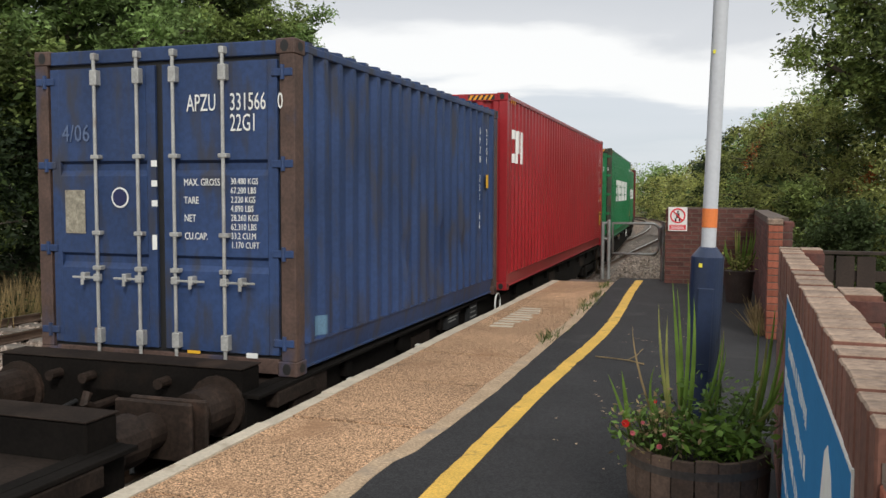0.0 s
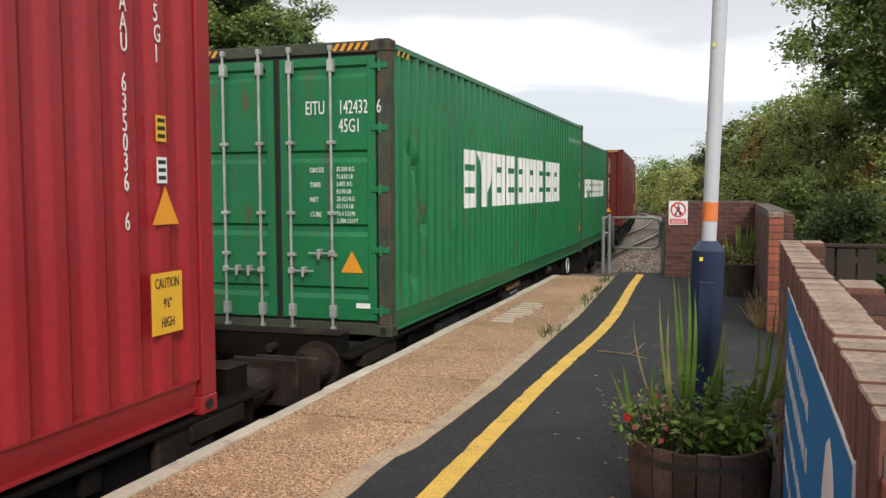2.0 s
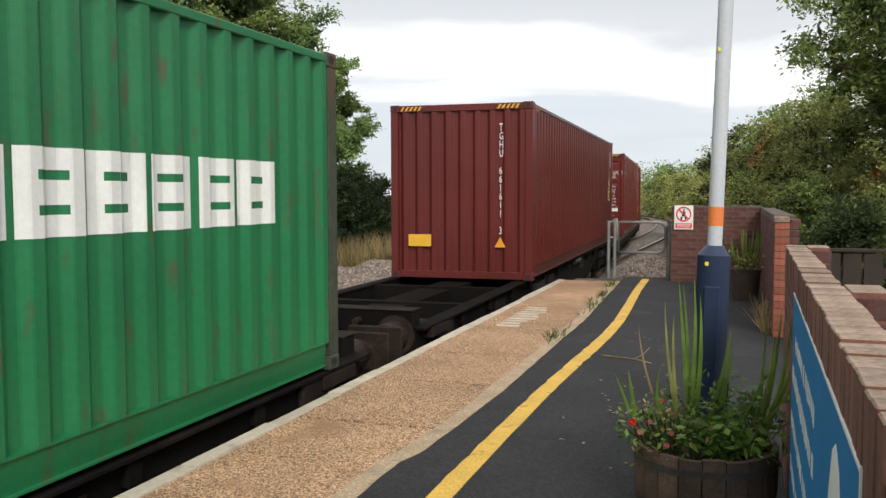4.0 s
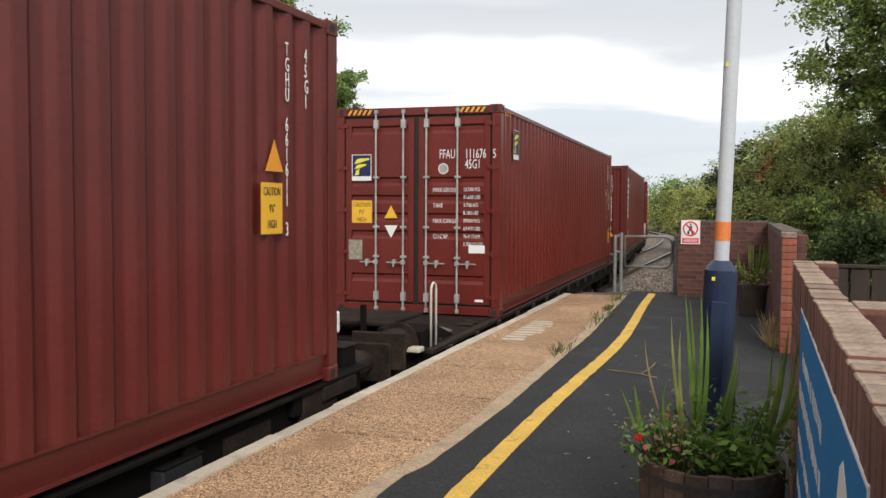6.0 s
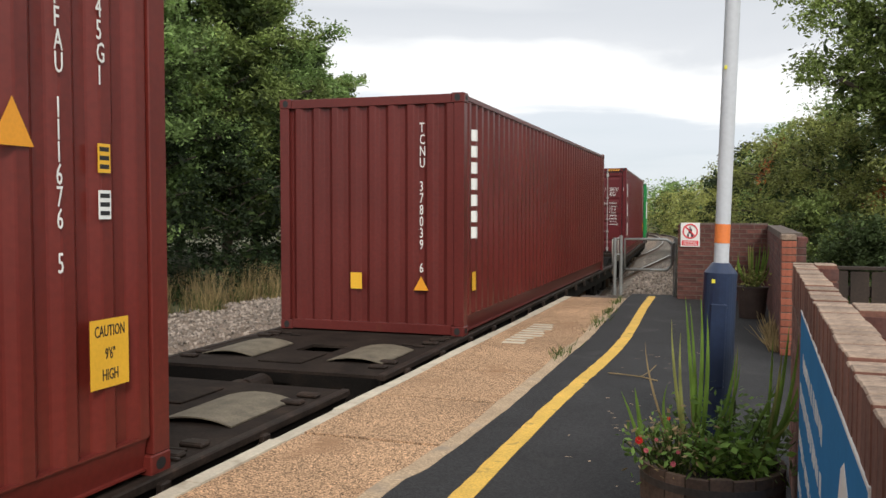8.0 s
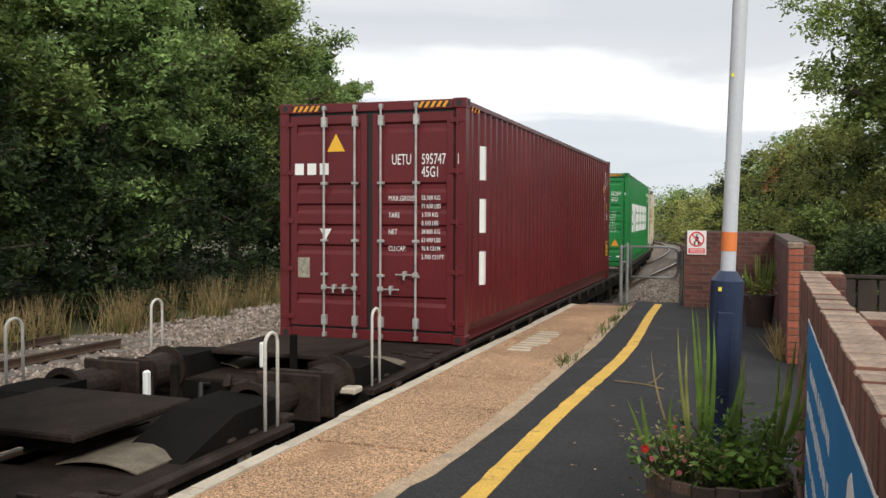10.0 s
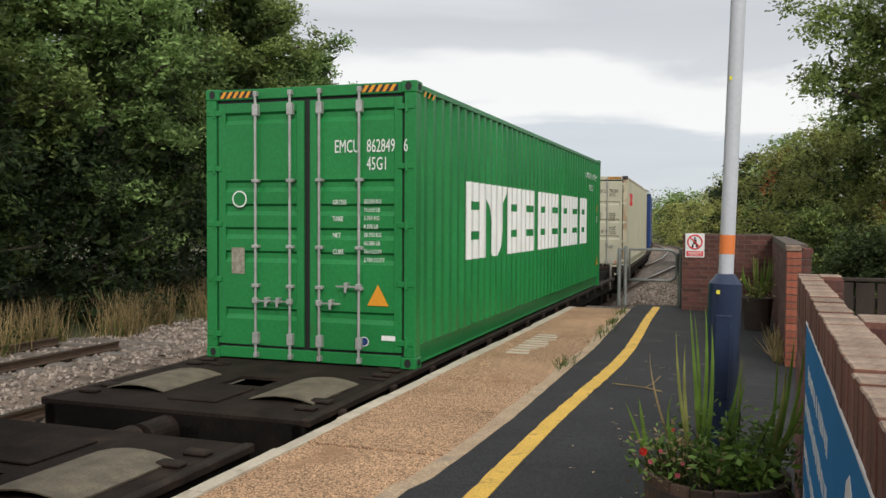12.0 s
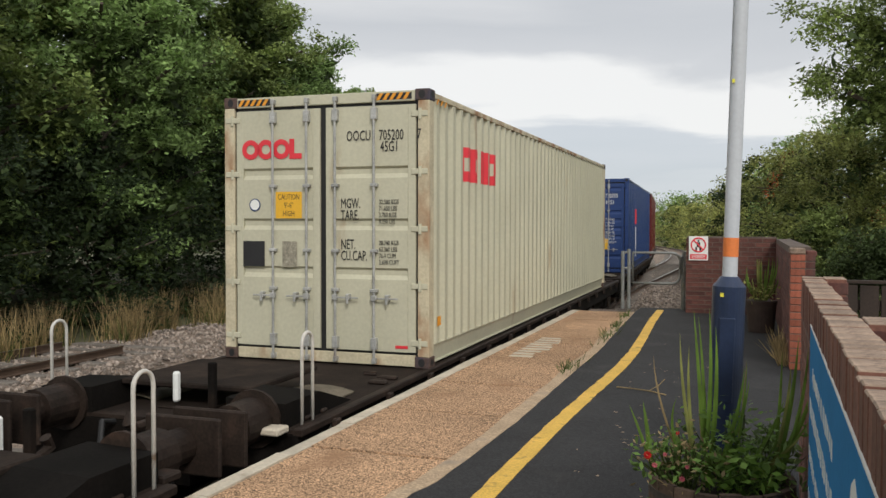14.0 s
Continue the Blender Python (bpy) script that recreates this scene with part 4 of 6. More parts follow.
# ---- wagons ----
def hoop(wagon, x, y, z, across=0.17, tall=0.72):
    pts = [(x, y, z)] + [(x, y + across / 2 - across / 2 * math.cos(a), z + tall - across / 2 + across / 2 * math.sin(a)) for a in [math.pi * k / 10 for k in range(11)]] + [(x, y + across, z)]
    part("hoop_handrail", tube(B(), pts, 0.0135, 8), M["hoopwhite"], wagon, "off-white painted hoop handrail", True)


def buffer(wagon, x, y, way, z):
    bm = rod(B(), (x, y, z), (x, y + way * 0.34, z), 0.165, 18)
    rod(bm, (x, y + way * 0.0, z), (x, y + way * 0.03, z), 0.22, 18)
    shank = part("buffer", bm, M["buffer"], wagon, "greasy steel buffer", False)
    bm = rod(B(), (x, y + way * 0.34, z), (x, y + way * 0.56, z), 0.12, 16)
    box(bm, x - 0.29, x + 0.29, min(y + way * 0.56, y + way * 0.60), max(y + way * 0.56, y + way * 0.60), z - 0.19, z + 0.19, 0.012)
    part("buffer_head", bm, M["buffer"], shank)


def bogie(wagon, y):
    bm = B()
    for sx in (-1, 1):
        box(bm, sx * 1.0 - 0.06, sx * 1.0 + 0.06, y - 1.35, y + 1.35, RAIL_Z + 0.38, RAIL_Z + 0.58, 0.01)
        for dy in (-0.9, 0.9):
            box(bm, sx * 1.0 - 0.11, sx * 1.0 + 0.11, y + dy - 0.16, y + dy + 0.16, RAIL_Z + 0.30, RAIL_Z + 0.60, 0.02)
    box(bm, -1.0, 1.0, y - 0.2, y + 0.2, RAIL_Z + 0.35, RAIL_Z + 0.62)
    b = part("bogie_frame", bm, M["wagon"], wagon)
    for dy in (-0.9, 0.9):
        for sx in (-1, 1):
            bm = rod(B(), (sx * 0.69, y + dy, RAIL_Z + 0.42), (sx * 0.82, y + dy, RAIL_Z + 0.42), 0.42, 28)
            rod(bm, (sx * 0.82, y + dy, RAIL_Z + 0.42), (sx * 1.05, y + dy, RAIL_Z + 0.42), 0.09, 12)
            part("wheel", bm, M["rail"], b)


def headstock(wagon, y, way, z):
    """The end beam with buffers and the draw hook."""
    part("headstock", box(B(), -1.06, 1.06, min(y, y - way * 0.26), max(y, y - way * 0.26), z - 0.32, z + 0.165, 0.012), M["wagon"], wagon)
    part("headstock_top", box(B(), -1.07, 1.07, min(y + way * 0.01, y - way * 0.27), max(y + way * 0.01, y - way * 0.27), z + 0.167, z + 0.178, 0.004), M["deck"], wagon)
    for x in (-0.5, -0.2, 0.45):
        part("valve", rod(B(), (x, y + way * 0.0, z + 0.05), (x, y + way * 0.12, z + 0.05), 0.04, 10), M["buffer"], wagon)
    for sx in (-0.87, 0.87):
        buffer(wagon, sx, y, way, z - 0.10 if z > 0.02 else 0.06)
    hook = tube(B(), [(0, y, z - 0.12), (0, y + way * 0.25, z - 0.12), (0, y + way * 0.34, z - 0.07), (0, y + way * 0.30, z + 0.0)], 0.035)
    part("draw_hook", hook, M["buffer"], wagon)
    for x in (-0.36, 0.28):
        pipe = tube(B(), [(x, y, z - 0.16), (x, y + way * 0.16, z - 0.18), (x + 0.03, y + way * 0.24, z - 0.42), (x + 0.10, y + way * 0.32, z - 0.55)], 0.022)
        part("brake_hose", pipe, M["gasket"], wagon)


def spine_wagon(s0, s1, z, label):
    """A long skeletal wagon: deep side sills, cross bearers, headstocks with buffers."""
    w = thing("container_wagon", label, "railway wagon", "wagons of the train")
    half = (s1 - s0) / 2
    for sx in (-1, 1):
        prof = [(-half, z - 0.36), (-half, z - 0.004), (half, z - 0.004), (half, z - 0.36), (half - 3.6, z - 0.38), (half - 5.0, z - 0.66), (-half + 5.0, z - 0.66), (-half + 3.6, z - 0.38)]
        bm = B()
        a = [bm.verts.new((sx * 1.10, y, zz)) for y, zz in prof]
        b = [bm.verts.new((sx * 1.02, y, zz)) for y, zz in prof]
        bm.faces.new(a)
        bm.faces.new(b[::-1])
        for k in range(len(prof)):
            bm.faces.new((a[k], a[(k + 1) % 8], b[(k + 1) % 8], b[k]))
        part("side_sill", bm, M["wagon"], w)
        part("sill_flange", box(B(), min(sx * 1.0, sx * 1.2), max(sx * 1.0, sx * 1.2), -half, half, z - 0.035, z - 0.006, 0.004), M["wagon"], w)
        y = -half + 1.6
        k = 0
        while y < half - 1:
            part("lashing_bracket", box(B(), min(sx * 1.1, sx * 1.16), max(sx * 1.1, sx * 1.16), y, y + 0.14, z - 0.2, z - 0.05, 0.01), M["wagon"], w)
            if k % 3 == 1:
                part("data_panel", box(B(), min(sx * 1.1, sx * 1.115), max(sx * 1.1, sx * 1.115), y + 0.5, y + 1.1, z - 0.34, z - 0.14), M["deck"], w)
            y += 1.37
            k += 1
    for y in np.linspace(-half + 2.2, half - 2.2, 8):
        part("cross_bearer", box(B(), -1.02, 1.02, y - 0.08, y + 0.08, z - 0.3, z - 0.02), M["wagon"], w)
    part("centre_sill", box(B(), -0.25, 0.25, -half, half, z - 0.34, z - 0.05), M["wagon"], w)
    for way in (-1, 1):
        y = way * half
        part("end_deck", box(B(), -1.2, 1.2, min(y - way * 0.28, y - way * 0.9), max(y - way * 0.28, y - way * 0.9), z - 0.16, z - 0.04, 0.01), M["deck"], w)
        headstock(w, y, way, z)
        bogie(w, y - way * 2.0)
        part("warning_label", box(B(), 1.061, 1.066, y - way * 0.13 - 0.035, y - way * 0.13 + 0.035, z - 0.26, z - 0.10), M["ochre"], w)
        bm = B()
        box(bm, 1.10, 1.17, y - way * 0.9 - 0.3, y - way * 0.9 + 0.3, z - 0.34, z - 0.04, 0.02)
        part("end_plate", bm, M["deck"], w)
    RUNNERS.append((w, (s0 + s1) / 2, half * 0.75, 0.0))
    return w


def deck_wagon(s0, s1, outer0, outer1, label):
    """A low flat wagon with a plated deck; its outer ends have raised gear, buffers and hoops."""
    w = thing("flat_wagon", label, "railway wagon", "wagons of the train")
    half = (s1 - s0) / 2
    z = -0.006
    bm = B()
    # deck plate with two openings near each end
    ys = [-half, -half + 1.08, -half + 1.5, half - 1.5, half - 1.08, half]
    for a, b in zip(ys, ys[1:]):
        if b - a < 0.7:
            box(bm, -1.2, -0.22, a, b, z - 0.03, z)
            box(bm, 0.22, 1.2, a, b, z - 0.03, z)
        else:
            box(bm, -1.2, 1.2, a, b, z - 0.03, z)
    part("deck_plate", bm, M["deck"], w, "grimy steel deck")
    for sx in (-1, 1):
        part("side_sill", box(B(), min(sx * 1.22, sx * 1.1), max(sx * 1.22, sx * 1.1), -half, half, z - 0.30, z - 0.03, 0.01), M["wagon"], w)
        part("deck_edge", box(B(), min(sx * 1.26, sx * 1.18), max(sx * 1.26, sx * 1.18), -half, half, z - 0.05, z + 0.012, 0.01), M["buffer"], w)
        for k in range(int(2 * half / 1.1)):
            y = -half + 0.5 + k * 1.1
            part("lashing_ring", box(B(), min(sx * 1.25, sx * 1.3), max(sx * 1.25, sx * 1.3), y, y + 0.09, z - 0.13, z - 0.02, 0.01), M["buffer"], w)
    part("centre_sill", box(B(), -0.3, 0.3, -half, half, z - 0.5, z - 0.12), M["wagon"], w)
    for way, outer in ((-1, outer0), (1, outer1)):
        y = way * half
        bogie(w, y - way * 2.2)
        part("end_beam", box(B(), -1.2, 1.2, min(y, y - way * 0.09), max(y, y - way * 0.09), z - 0.42, z - 0.031, 0.01), M["wagon"], w)
        for sx in (-0.72, 0.72):
            yy = y - way * 0.98
            tread = B()
            rows = [[tread.verts.new((sx + 0.30 * u, yy + v, z + 0.004 + 0.045 * (1 - u * u) + drop)) for u in (-1, -0.6, -0.2, 0.2, 0.6, 1) for drop in (0.0, 0.01)] for v in (-0.45, 0.45)]
            for k in range(5):
                lo0, hi0, lo1, hi1 = 2 * k, 2 * k + 1, 2 * k + 2, 2 * k + 3
                tread.faces.new((rows[0][hi0], rows[0][hi1], rows[1][hi1], rows[1][hi0]))
                tread.faces.new((rows[0][lo1], rows[0][lo0], rows[1][lo0], rows[1][lo1]))
                for row_ in rows:
                    tread.faces.new((row_[lo0], row_[lo1], row_[hi1], row_[hi0]))
            part("tread_plate", tread, M["tread"], w, "scuffed lighter arched tread plate")
        part("cover_plate", box(B(), -0.24, 0.24, y - way * 0.62 - 0.3, y - way * 0.62 + 0.3, z + 0.001, z + 0.018, 0.006), M["deck"], w)
        for k in range(9):
            u, v = random.uniform(0.7, 1.12) * (-1) ** k, random.uniform(1.65, 2.5)
            part("bolt_strap", box(B(), u - 0.07, u + 0.07, y - way * v - 0.016, y - way * v + 0.016, z + 0.001, z + 0.022, 0.006), M["buffer"], w)
        for sx in (-1.05, 1.05):
            for dy in (0.35, 0.62, 1.9, 2.15):
                part("twist_lock", box(B(), sx - 0.09, sx + 0.09, y - way * dy - 0.05, y - way * dy + 0.05, z, z + 0.035, 0.012), M["buffer"], w)
        if outer:
            top = 0.21
            bm = box(B(), -0.62, 0.62, min(y - way * 0.35, y - way * 1.5), max(y - way * 0.35, y - way * 1.5), top - 0.05, top, 0.012)
            part("raised_platform", bm, M["deck"], w)
            for sx in (-1, 1):
                prof = [(0.0, z), (0.0, 0.2), (0.55, 0.2), (1.15, z)]
                bm = B()
                a = [bm.verts.new((sx * 0.62, y - way * u, v)) for u, v in prof]
                b = [bm.verts.new((sx * 1.12, y - way * u, v * 0.9)) for u, v in prof]
                bm.faces.new(a)
                bm.faces.new(b[::-1])
                for k in range(4):
                    bm.faces.new((a[k], a[(k + 1) % 4], b[(k + 1) % 4], b[k]))
                part("buffer_housing", bm, M["wagon"], w)
                buffer(w, sx * 0.87, y, way, 0.06)
                hoop(w, sx * 1.17, y - 0.27 if way > 0 else y + 0.17, z - 0.03)
                step = box(B(), min(sx * 0.92, sx * 1.16), max(sx * 0.92, sx * 1.16), y + way * 0.09 - 0.085, y + way * 0.09 + 0.085, -0.02, 0.035, 0.012)
                part("step_box", step, M["coping"] if way < 0 else M["buffer"], w)
            part("draw_hook", tube(B(), [(0, y, -0.02), (0, y + way * 0.25, -0.02), (0, y + way * 0.34, 0.03), (0, y + way * 0.3, 0.1)], 0.04), M["buffer"], w)
            part("lever", box(B(), 0.34, 0.40, y - way * 0.2 - 0.03, y - way * 0.2 + 0.03, z, 0.42, 0.01), M["wagon"], w)
            part("lever", box(B(), 0.05, 0.10, y - way * 0.15 - 0.03, y - way * 0.15 + 0.03, 0.1, 0.34, 0.015), M["white"], w, "white lever")
            for x in (-0.4, 0.2):
                part("brake_hose", tube(B(), [(x, y, -0.06), (x, y + way * 0.14, -0.03), (x + 0.08, y + way * 0.26, -0.2), (x + 0.16, y + way * 0.31, -0.42)], 0.024), M["gasket"], w)
            sign_ = part("warning_label", box(B(), 1.221, 1.227, y - way * 0.62 - 0.08, y - way * 0.62 + 0.08, -0.26, -0.02), M["greywhite"], w, "grimy white warning label")
            part("label_panel", box(B(), 1.227, 1.229, y - way * 0.62 - 0.065, y - way * 0.62 + 0.065, -0.24, -0.17), M["ochre"], sign_)
            part("warning_triangle", flat_shape(B(), [(y - way * 0.62 - 0.06, -0.15), (y - way * 0.62 + 0.06, -0.15), (y - way * 0.62, -0.045)], lambda a, b: (1.2285, a, b)), M["ochre"], sign_)
        else:
            part("coupling_bar", rod(B(), (0, y - way * 0.05, -0.17), (0, y + way * 0.325, -0.17), 0.12, 18), M["buffer"], w)
    RUNNERS.append((w, (s0 + s1) / 2, half * 0.75, 0.0))
    return w


def brake_wheel(wagon, y, z):
    ring = tube(B(), [(1.18, y + 0.16 * math.cos(a), z + 0.16 * math.sin(a)) for a in [6.2832 * k / 18 for k in range(19)]], 0.013, 6)
    wheel = part("brake_wheel", ring, M["white"], wagon, "white handbrake wheel")
    bm = rod(B(), (1.09, y, z), (1.19, y, z), 0.025, 8)
    for a in (0.5, 2.6, 4.7):
        rod(bm, (1.18, y, z), (1.18, y + 0.16 * math.cos(a), z + 0.16 * math.sin(a)), 0.008, 6)
    part("spokes", bm, M["buffer"], wheel)


def notice_plate(wagon, y, z, length, high, txt="", bars=0):
    """A board on the sill with writing, or with plain bars where it cannot be read."""
    board_ = part("notice_plate", box(B(), 1.10, 1.165, y - length / 2, y + length / 2, z - high / 2, z + high / 2, 0.006), M["slate"], wagon)
    part("plate_lip", box(B(), 1.08, 1.18, y - length / 2 - 0.02, y + length / 2 + 0.02, z + high / 2 + 0.001, z + high / 2 + 0.014, 0.003), M["buffer"], board_)
    if txt:
        lettering(txt, high * 0.5, Matrix.Translation((1.166, y, z - high * 0.18)) @ SIDEWARD, M["greywhite"], board_, align="CENTER", squeeze=0.75)
    for k in range(bars):
        part("text_bar", box(B(), 1.165, 1.167, y - length * 0.38, y + length * (0.36 - 0.11 * (k % 2)), z + high * (0.3 - 0.24 * k) - 0.008, z + high * (0.3 - 0.24 * k) + 0.008), M["greywhite"], board_)


def gear_box(wagon, y, z, length):
    bm = box(B(), 0.98, 1.19, y - length / 2, y + length / 2, z - 0.20, z, 0.015)
    lid = part("gear_box", bm, M["slate"], wagon, "dark grey steel gear box")
    part("box_lid", box(B(), 0.97, 1.20, y - length / 2 - 0.01, y + length / 2 + 0.01, z + 0.001, z + 0.014, 0.004), M["wagon"], lid)


def lamp_bracket(wagon, y, z):
    bm = box(B(), 1.14, 1.19, y - 0.04, y + 0.04, z, z + 0.03, 0.006)
    box(bm, 1.14, 1.18, y - 0.02, y + 0.02, z - 0.09, z, 0.004)
    part("lamp_bracket", bm, M["hoopwhite"], wagon, "off-white lamp bracket")


HZ = DECK_HIGH
spine_wagon(-16.2, 4.05, HZ, "sooty skeletal container wagon with buffers, running empty")
wagon_b = spine_wagon(5.30, 25.15, HZ, "sooty skeletal wagon under a blue and a red container")
wagon_g = spine_wagon(26.55, 46.5, HZ - 0.03, "sooty skeletal wagon under two green containers")
wagon_m = spine_wagon(47.85, 65.85, HZ, "sooty skeletal wagon under a maroon container")
MB, MG, MM = (5.30 + 25.15) / 2, (26.55 + 46.5) / 2, (47.85 + 65.85) / 2
brake_wheel(wagon_b, 12.4 - MB, -0.12)
brake_wheel(wagon_g, 38.5 - MG, -0.16)
for s in (8.82, 6.98):
    lamp_bracket(wagon_b, s - MB, -0.16)
notice_plate(wagon_b, 10.15 - MB, -0.06, 0.5, 0.16, bars=2)
notice_plate(wagon_b, 11.1 - MB, -0.08, 0.4, 0.26, bars=4)
gear_box(wagon_g, 29.55 - MG, -0.04, 0.75)
gear_box(wagon_m, 63.1 - MM, -0.04, 0.4)
gear_box(wagon_m, 54.4 - MM, -0.04, 0.7)
notice_plate(wagon_g, 36.35 - MG, -0.02, 0.55, 0.2, bars=3)
notice_plate(wagon_g, 33.15 - MG, -0.13, 1.2, 0.11, "MINIMUM CURVE 75 METRES")
for k in range(3):
    tag = part("yellow_plate", box(B(), 1.10, 1.17, 32.75 - MG + k * 0.3, 33.0 - MG + k * 0.3, -0.065, 0.04, 0.005), M["ochre"], wagon_g, "grimy ochre plate")
    part("keyhole", box(B(), 1.17, 1.173, 32.84 - MG + k * 0.3, 32.91 - MG + k * 0.3, -0.03, 0.0), M["black"], tag)
notice_plate(wagon_m, 58.95 - MM, 0.0, 1.12, 0.15, "MINIMUM CURVE 75 METRES")
DW = "grimy low flat wagon with plated deck under a %s container"
deck_wagon(67.25, 84.61, True, False, DW % "brick-red")
deck_wagon(85.25, 102.75, False, True, DW % "maroon")
deck_wagon(104.06, 121.27, True, False, DW % "plum")
deck_wagon(121.97, 139.3, False, True, DW % "bright green")
deck_wagon(140.7, 158.4, True, False, DW % "cream")
deck_wagon(159.05, 174.9, False, False, DW % "navy")
deck_wagon(175.1, 191.5, False, True, DW % "maroon rear")

# ---- lamp column ----
col = thing("lamp_column", "pale grey lamp column with orange band and navy sleeve, leaning slightly", "lamp column", m=pose(-0.155, 6.0, 0.0, 0, 1.6, 0))
bm = rod(B(), (0, 0, 0), (0, 0, 1.10), 0.106, 32)
rod(bm, (0, 0, 1.10), (0, 0, 1.165), 0.106, 32, 0.056)
part("sleeve", bm, M["sleeve"], col, "navy painted sleeve")
part("shaft", rod(B(), (0, 0, 1.16), (0, 0, 6.0), 0.048, 48), M["column"], col, "pale grey shaft")
part("orange_band", rod(B(), (0, 0, 1.295), (0, 0, 1.42), 0.0495, 24), M["band"], col, "orange band")
part("sticker", box(B(), -0.033, -0.016, -0.048, -0.040, 2.425, 2.45), M["logoyel"], col)
part("sticker", box(B(), -0.052, -0.03, -0.104, -0.09, 1.035, 1.06), M["logoyel"], col)
part("access_door", box(B(), -0.05, 0.05, -0.111, -0.09, 0.35, 0.9, 0.006), M["sleeve"], col)

# ---- planters ----


def blade(bm, base, tip, bow, w):
    """A long sword leaf, folded along its middle."""
    base, tip, bow = Vector(base), Vector(tip), Vector(bow)
    side = (tip - base).cross(Vector((0.3, -1, 0.1))).normalized()
    prev = None
    n = 8
    for i in range(n + 1):
        u = i / n
        p = base.lerp(tip, u) + bow * (4 * u * (1 - u))
        ww = w * min(1.0, 0.5 + 1.6 * u) * (1 - u ** 3)
        ring = [bm.verts.new(p - side * ww), bm.verts.new(p + Vector((0, -1, 0)) * ww * 0.45), bm.verts.new(p + side * ww)]
        if prev:
            bm.faces.new((prev[0], prev[1], ring[1], ring[0]))
            bm.faces.new((prev[1], prev[2], ring[2], ring[1]))
        prev = ring


def leaf_cloud(centres, n, size, rng, spread, flat=0.5):
    """Small pointed leaves scattered round the centres."""
    c = centres[rng.randint(len(centres), size=n)] + rng.normal(0, 1, (n, 3)) * spread
    d = rng.normal(0, 1, (n, 3))
    d[:, 2] *= 0.6
    d /= np.linalg.norm(d, axis=1)[:, None]
    nrm = rng.normal(0, 1, (n, 3)) + (0, 0, flat * 2)
    s = np.cross(d, nrm)
    s /= np.linalg.norm(s, axis=1)[:, None] + 1e-9
    ln = size * rng.uniform(0.6, 1.3, (n, 1))
    wd = ln * rng.uniform(0.32, 0.5, (n, 1))
    return np.stack([c - d * ln * 0.5, c + s * wd * 0.5, c + d * ln * 0.5, c - s * wd * 0.5], axis=1)


PX, PY = -0.115, 4.22
tub = thing("barrel_planter", "weathered oak half-barrel planter with rusted hoops", "planter", m=pose(PX, PY, 0.0))
NST = 20
for k in range(NST):
    a0, a1 = 6.2832 * (k + 0.03) / NST, 6.2832 * (k + 0.97) / NST
    bm = B()
    rows = []
    top = 0.335 + random.uniform(-0.008, 0.008)
    for zz, r in ((0.0, 0.312), (0.17, 0.328), (top, 0.328)):
        rows.append([bm.verts.new((rr * math.cos(a), rr * math.sin(a), zz)) for rr, a in ((r, a0), (r, (a0 + a1) / 2), (r, a1), (r - 0.028, a1), (r - 0.028, a0))])
    for p, q in zip(rows, rows[1:]):
        for i in range(5):
            bm.faces.new((p[i], p[(i + 1) % 5], q[(i + 1) % 5], q[i]))
    bm.faces.new(rows[0][::-1])
    bm.faces.new(rows[-1])
    part("stave", bm, M["oak"], tub)
for z0, z1, r0, r1 in ((0.07, 0.105, 0.3195, 0.3228), (0.255, 0.29, 0.3290, 0.3290)):
    bm = B()
    ring = [[bm.verts.new((r * math.cos(6.2832 * k / 40), r * math.sin(6.2832 * k / 40), z)) for k in range(40)] for r, z in ((r0 + 0.001, z0), (r1 + 0.001, z1), (r1 - 0.004, z1), (r0 - 0.004, z0))]
    for p in range(4):
        for k in range(40):
            bm.faces.new((ring[p][k], ring[p][(k + 1) % 40], ring[(p + 1) % 4][(k + 1) % 40], ring[(p + 1) % 4][k]))
    part("hoop", bm, M["hoop"], tub)
bm = B()
bmesh.ops.create_circle(bm, cap_ends=True, segments=24, radius=0.302, matrix=pose(0, 0, 0.28))
part("soil", bm, M["soil"], tub)

rng = np.random.RandomState(5)
iris = thing("iris_clump", "tall green sword-leaved clump growing in the barrel", "plant", m=pose(PX, PY, 0.28))
BLADES = [  # foot across, tip across, tip back, tip up, bow
    (-0.09, -0.19, -0.02, 0.72, -0.02), (-0.08, -0.13, 0.0, 0.83, 0.0), (-0.08, -0.11, 0.02, 0.80, 0.01), (-0.07, -0.06, 0.0, 0.84, 0.02), (-0.06, -0.03, -0.03, 0.76, 0.02),
    (-0.09, -0.15, 0.03, 0.66, -0.02), (-0.05, 0.10, -0.02, 0.58, 0.03), (-0.05, 0.12, 0.02, 0.52, 0.04), (-0.12, -0.20, -0.05, 0.42, -0.05), (0.20, 0.26, 0.0, 0.66, 0.01),
    (0.22, 0.30, 0.02, 0.60, 0.02), (0.22, 0.37, 0.0, 0.68, 0.03), (0.22, 0.42, -0.03, 0.66, 0.04), (0.20, 0.33, 0.03, 0.72, 0.02), (0.08, 0.38, -0.08, 0.38, 0.05),
    (0.06, 0.34, -0.10, 0.30, 0.05), (0.05, 0.27, -0.08, 0.45, 0.03), (-0.29, -0.42, -0.05, 0.37, 0.0), (-0.29, -0.36, 0.0, 0.38, 0.0), (-0.28, -0.39, 0.02, 0.28, -0.02)]
for k, (bx, x, y, z, bow) in enumerate(BLADES):
    bm = B()
    blade(bm, (bx + rng.uniform(-0.02, 0.02), rng.uniform(-0.04, 0.04), 0.0), (x, y, z), (bow, 0, 0.02), rng.uniform(0.008, 0.0125))
    part("sword_leaf", bm, M["iris"] if k % 5 else M["leaf_yellow"], iris)

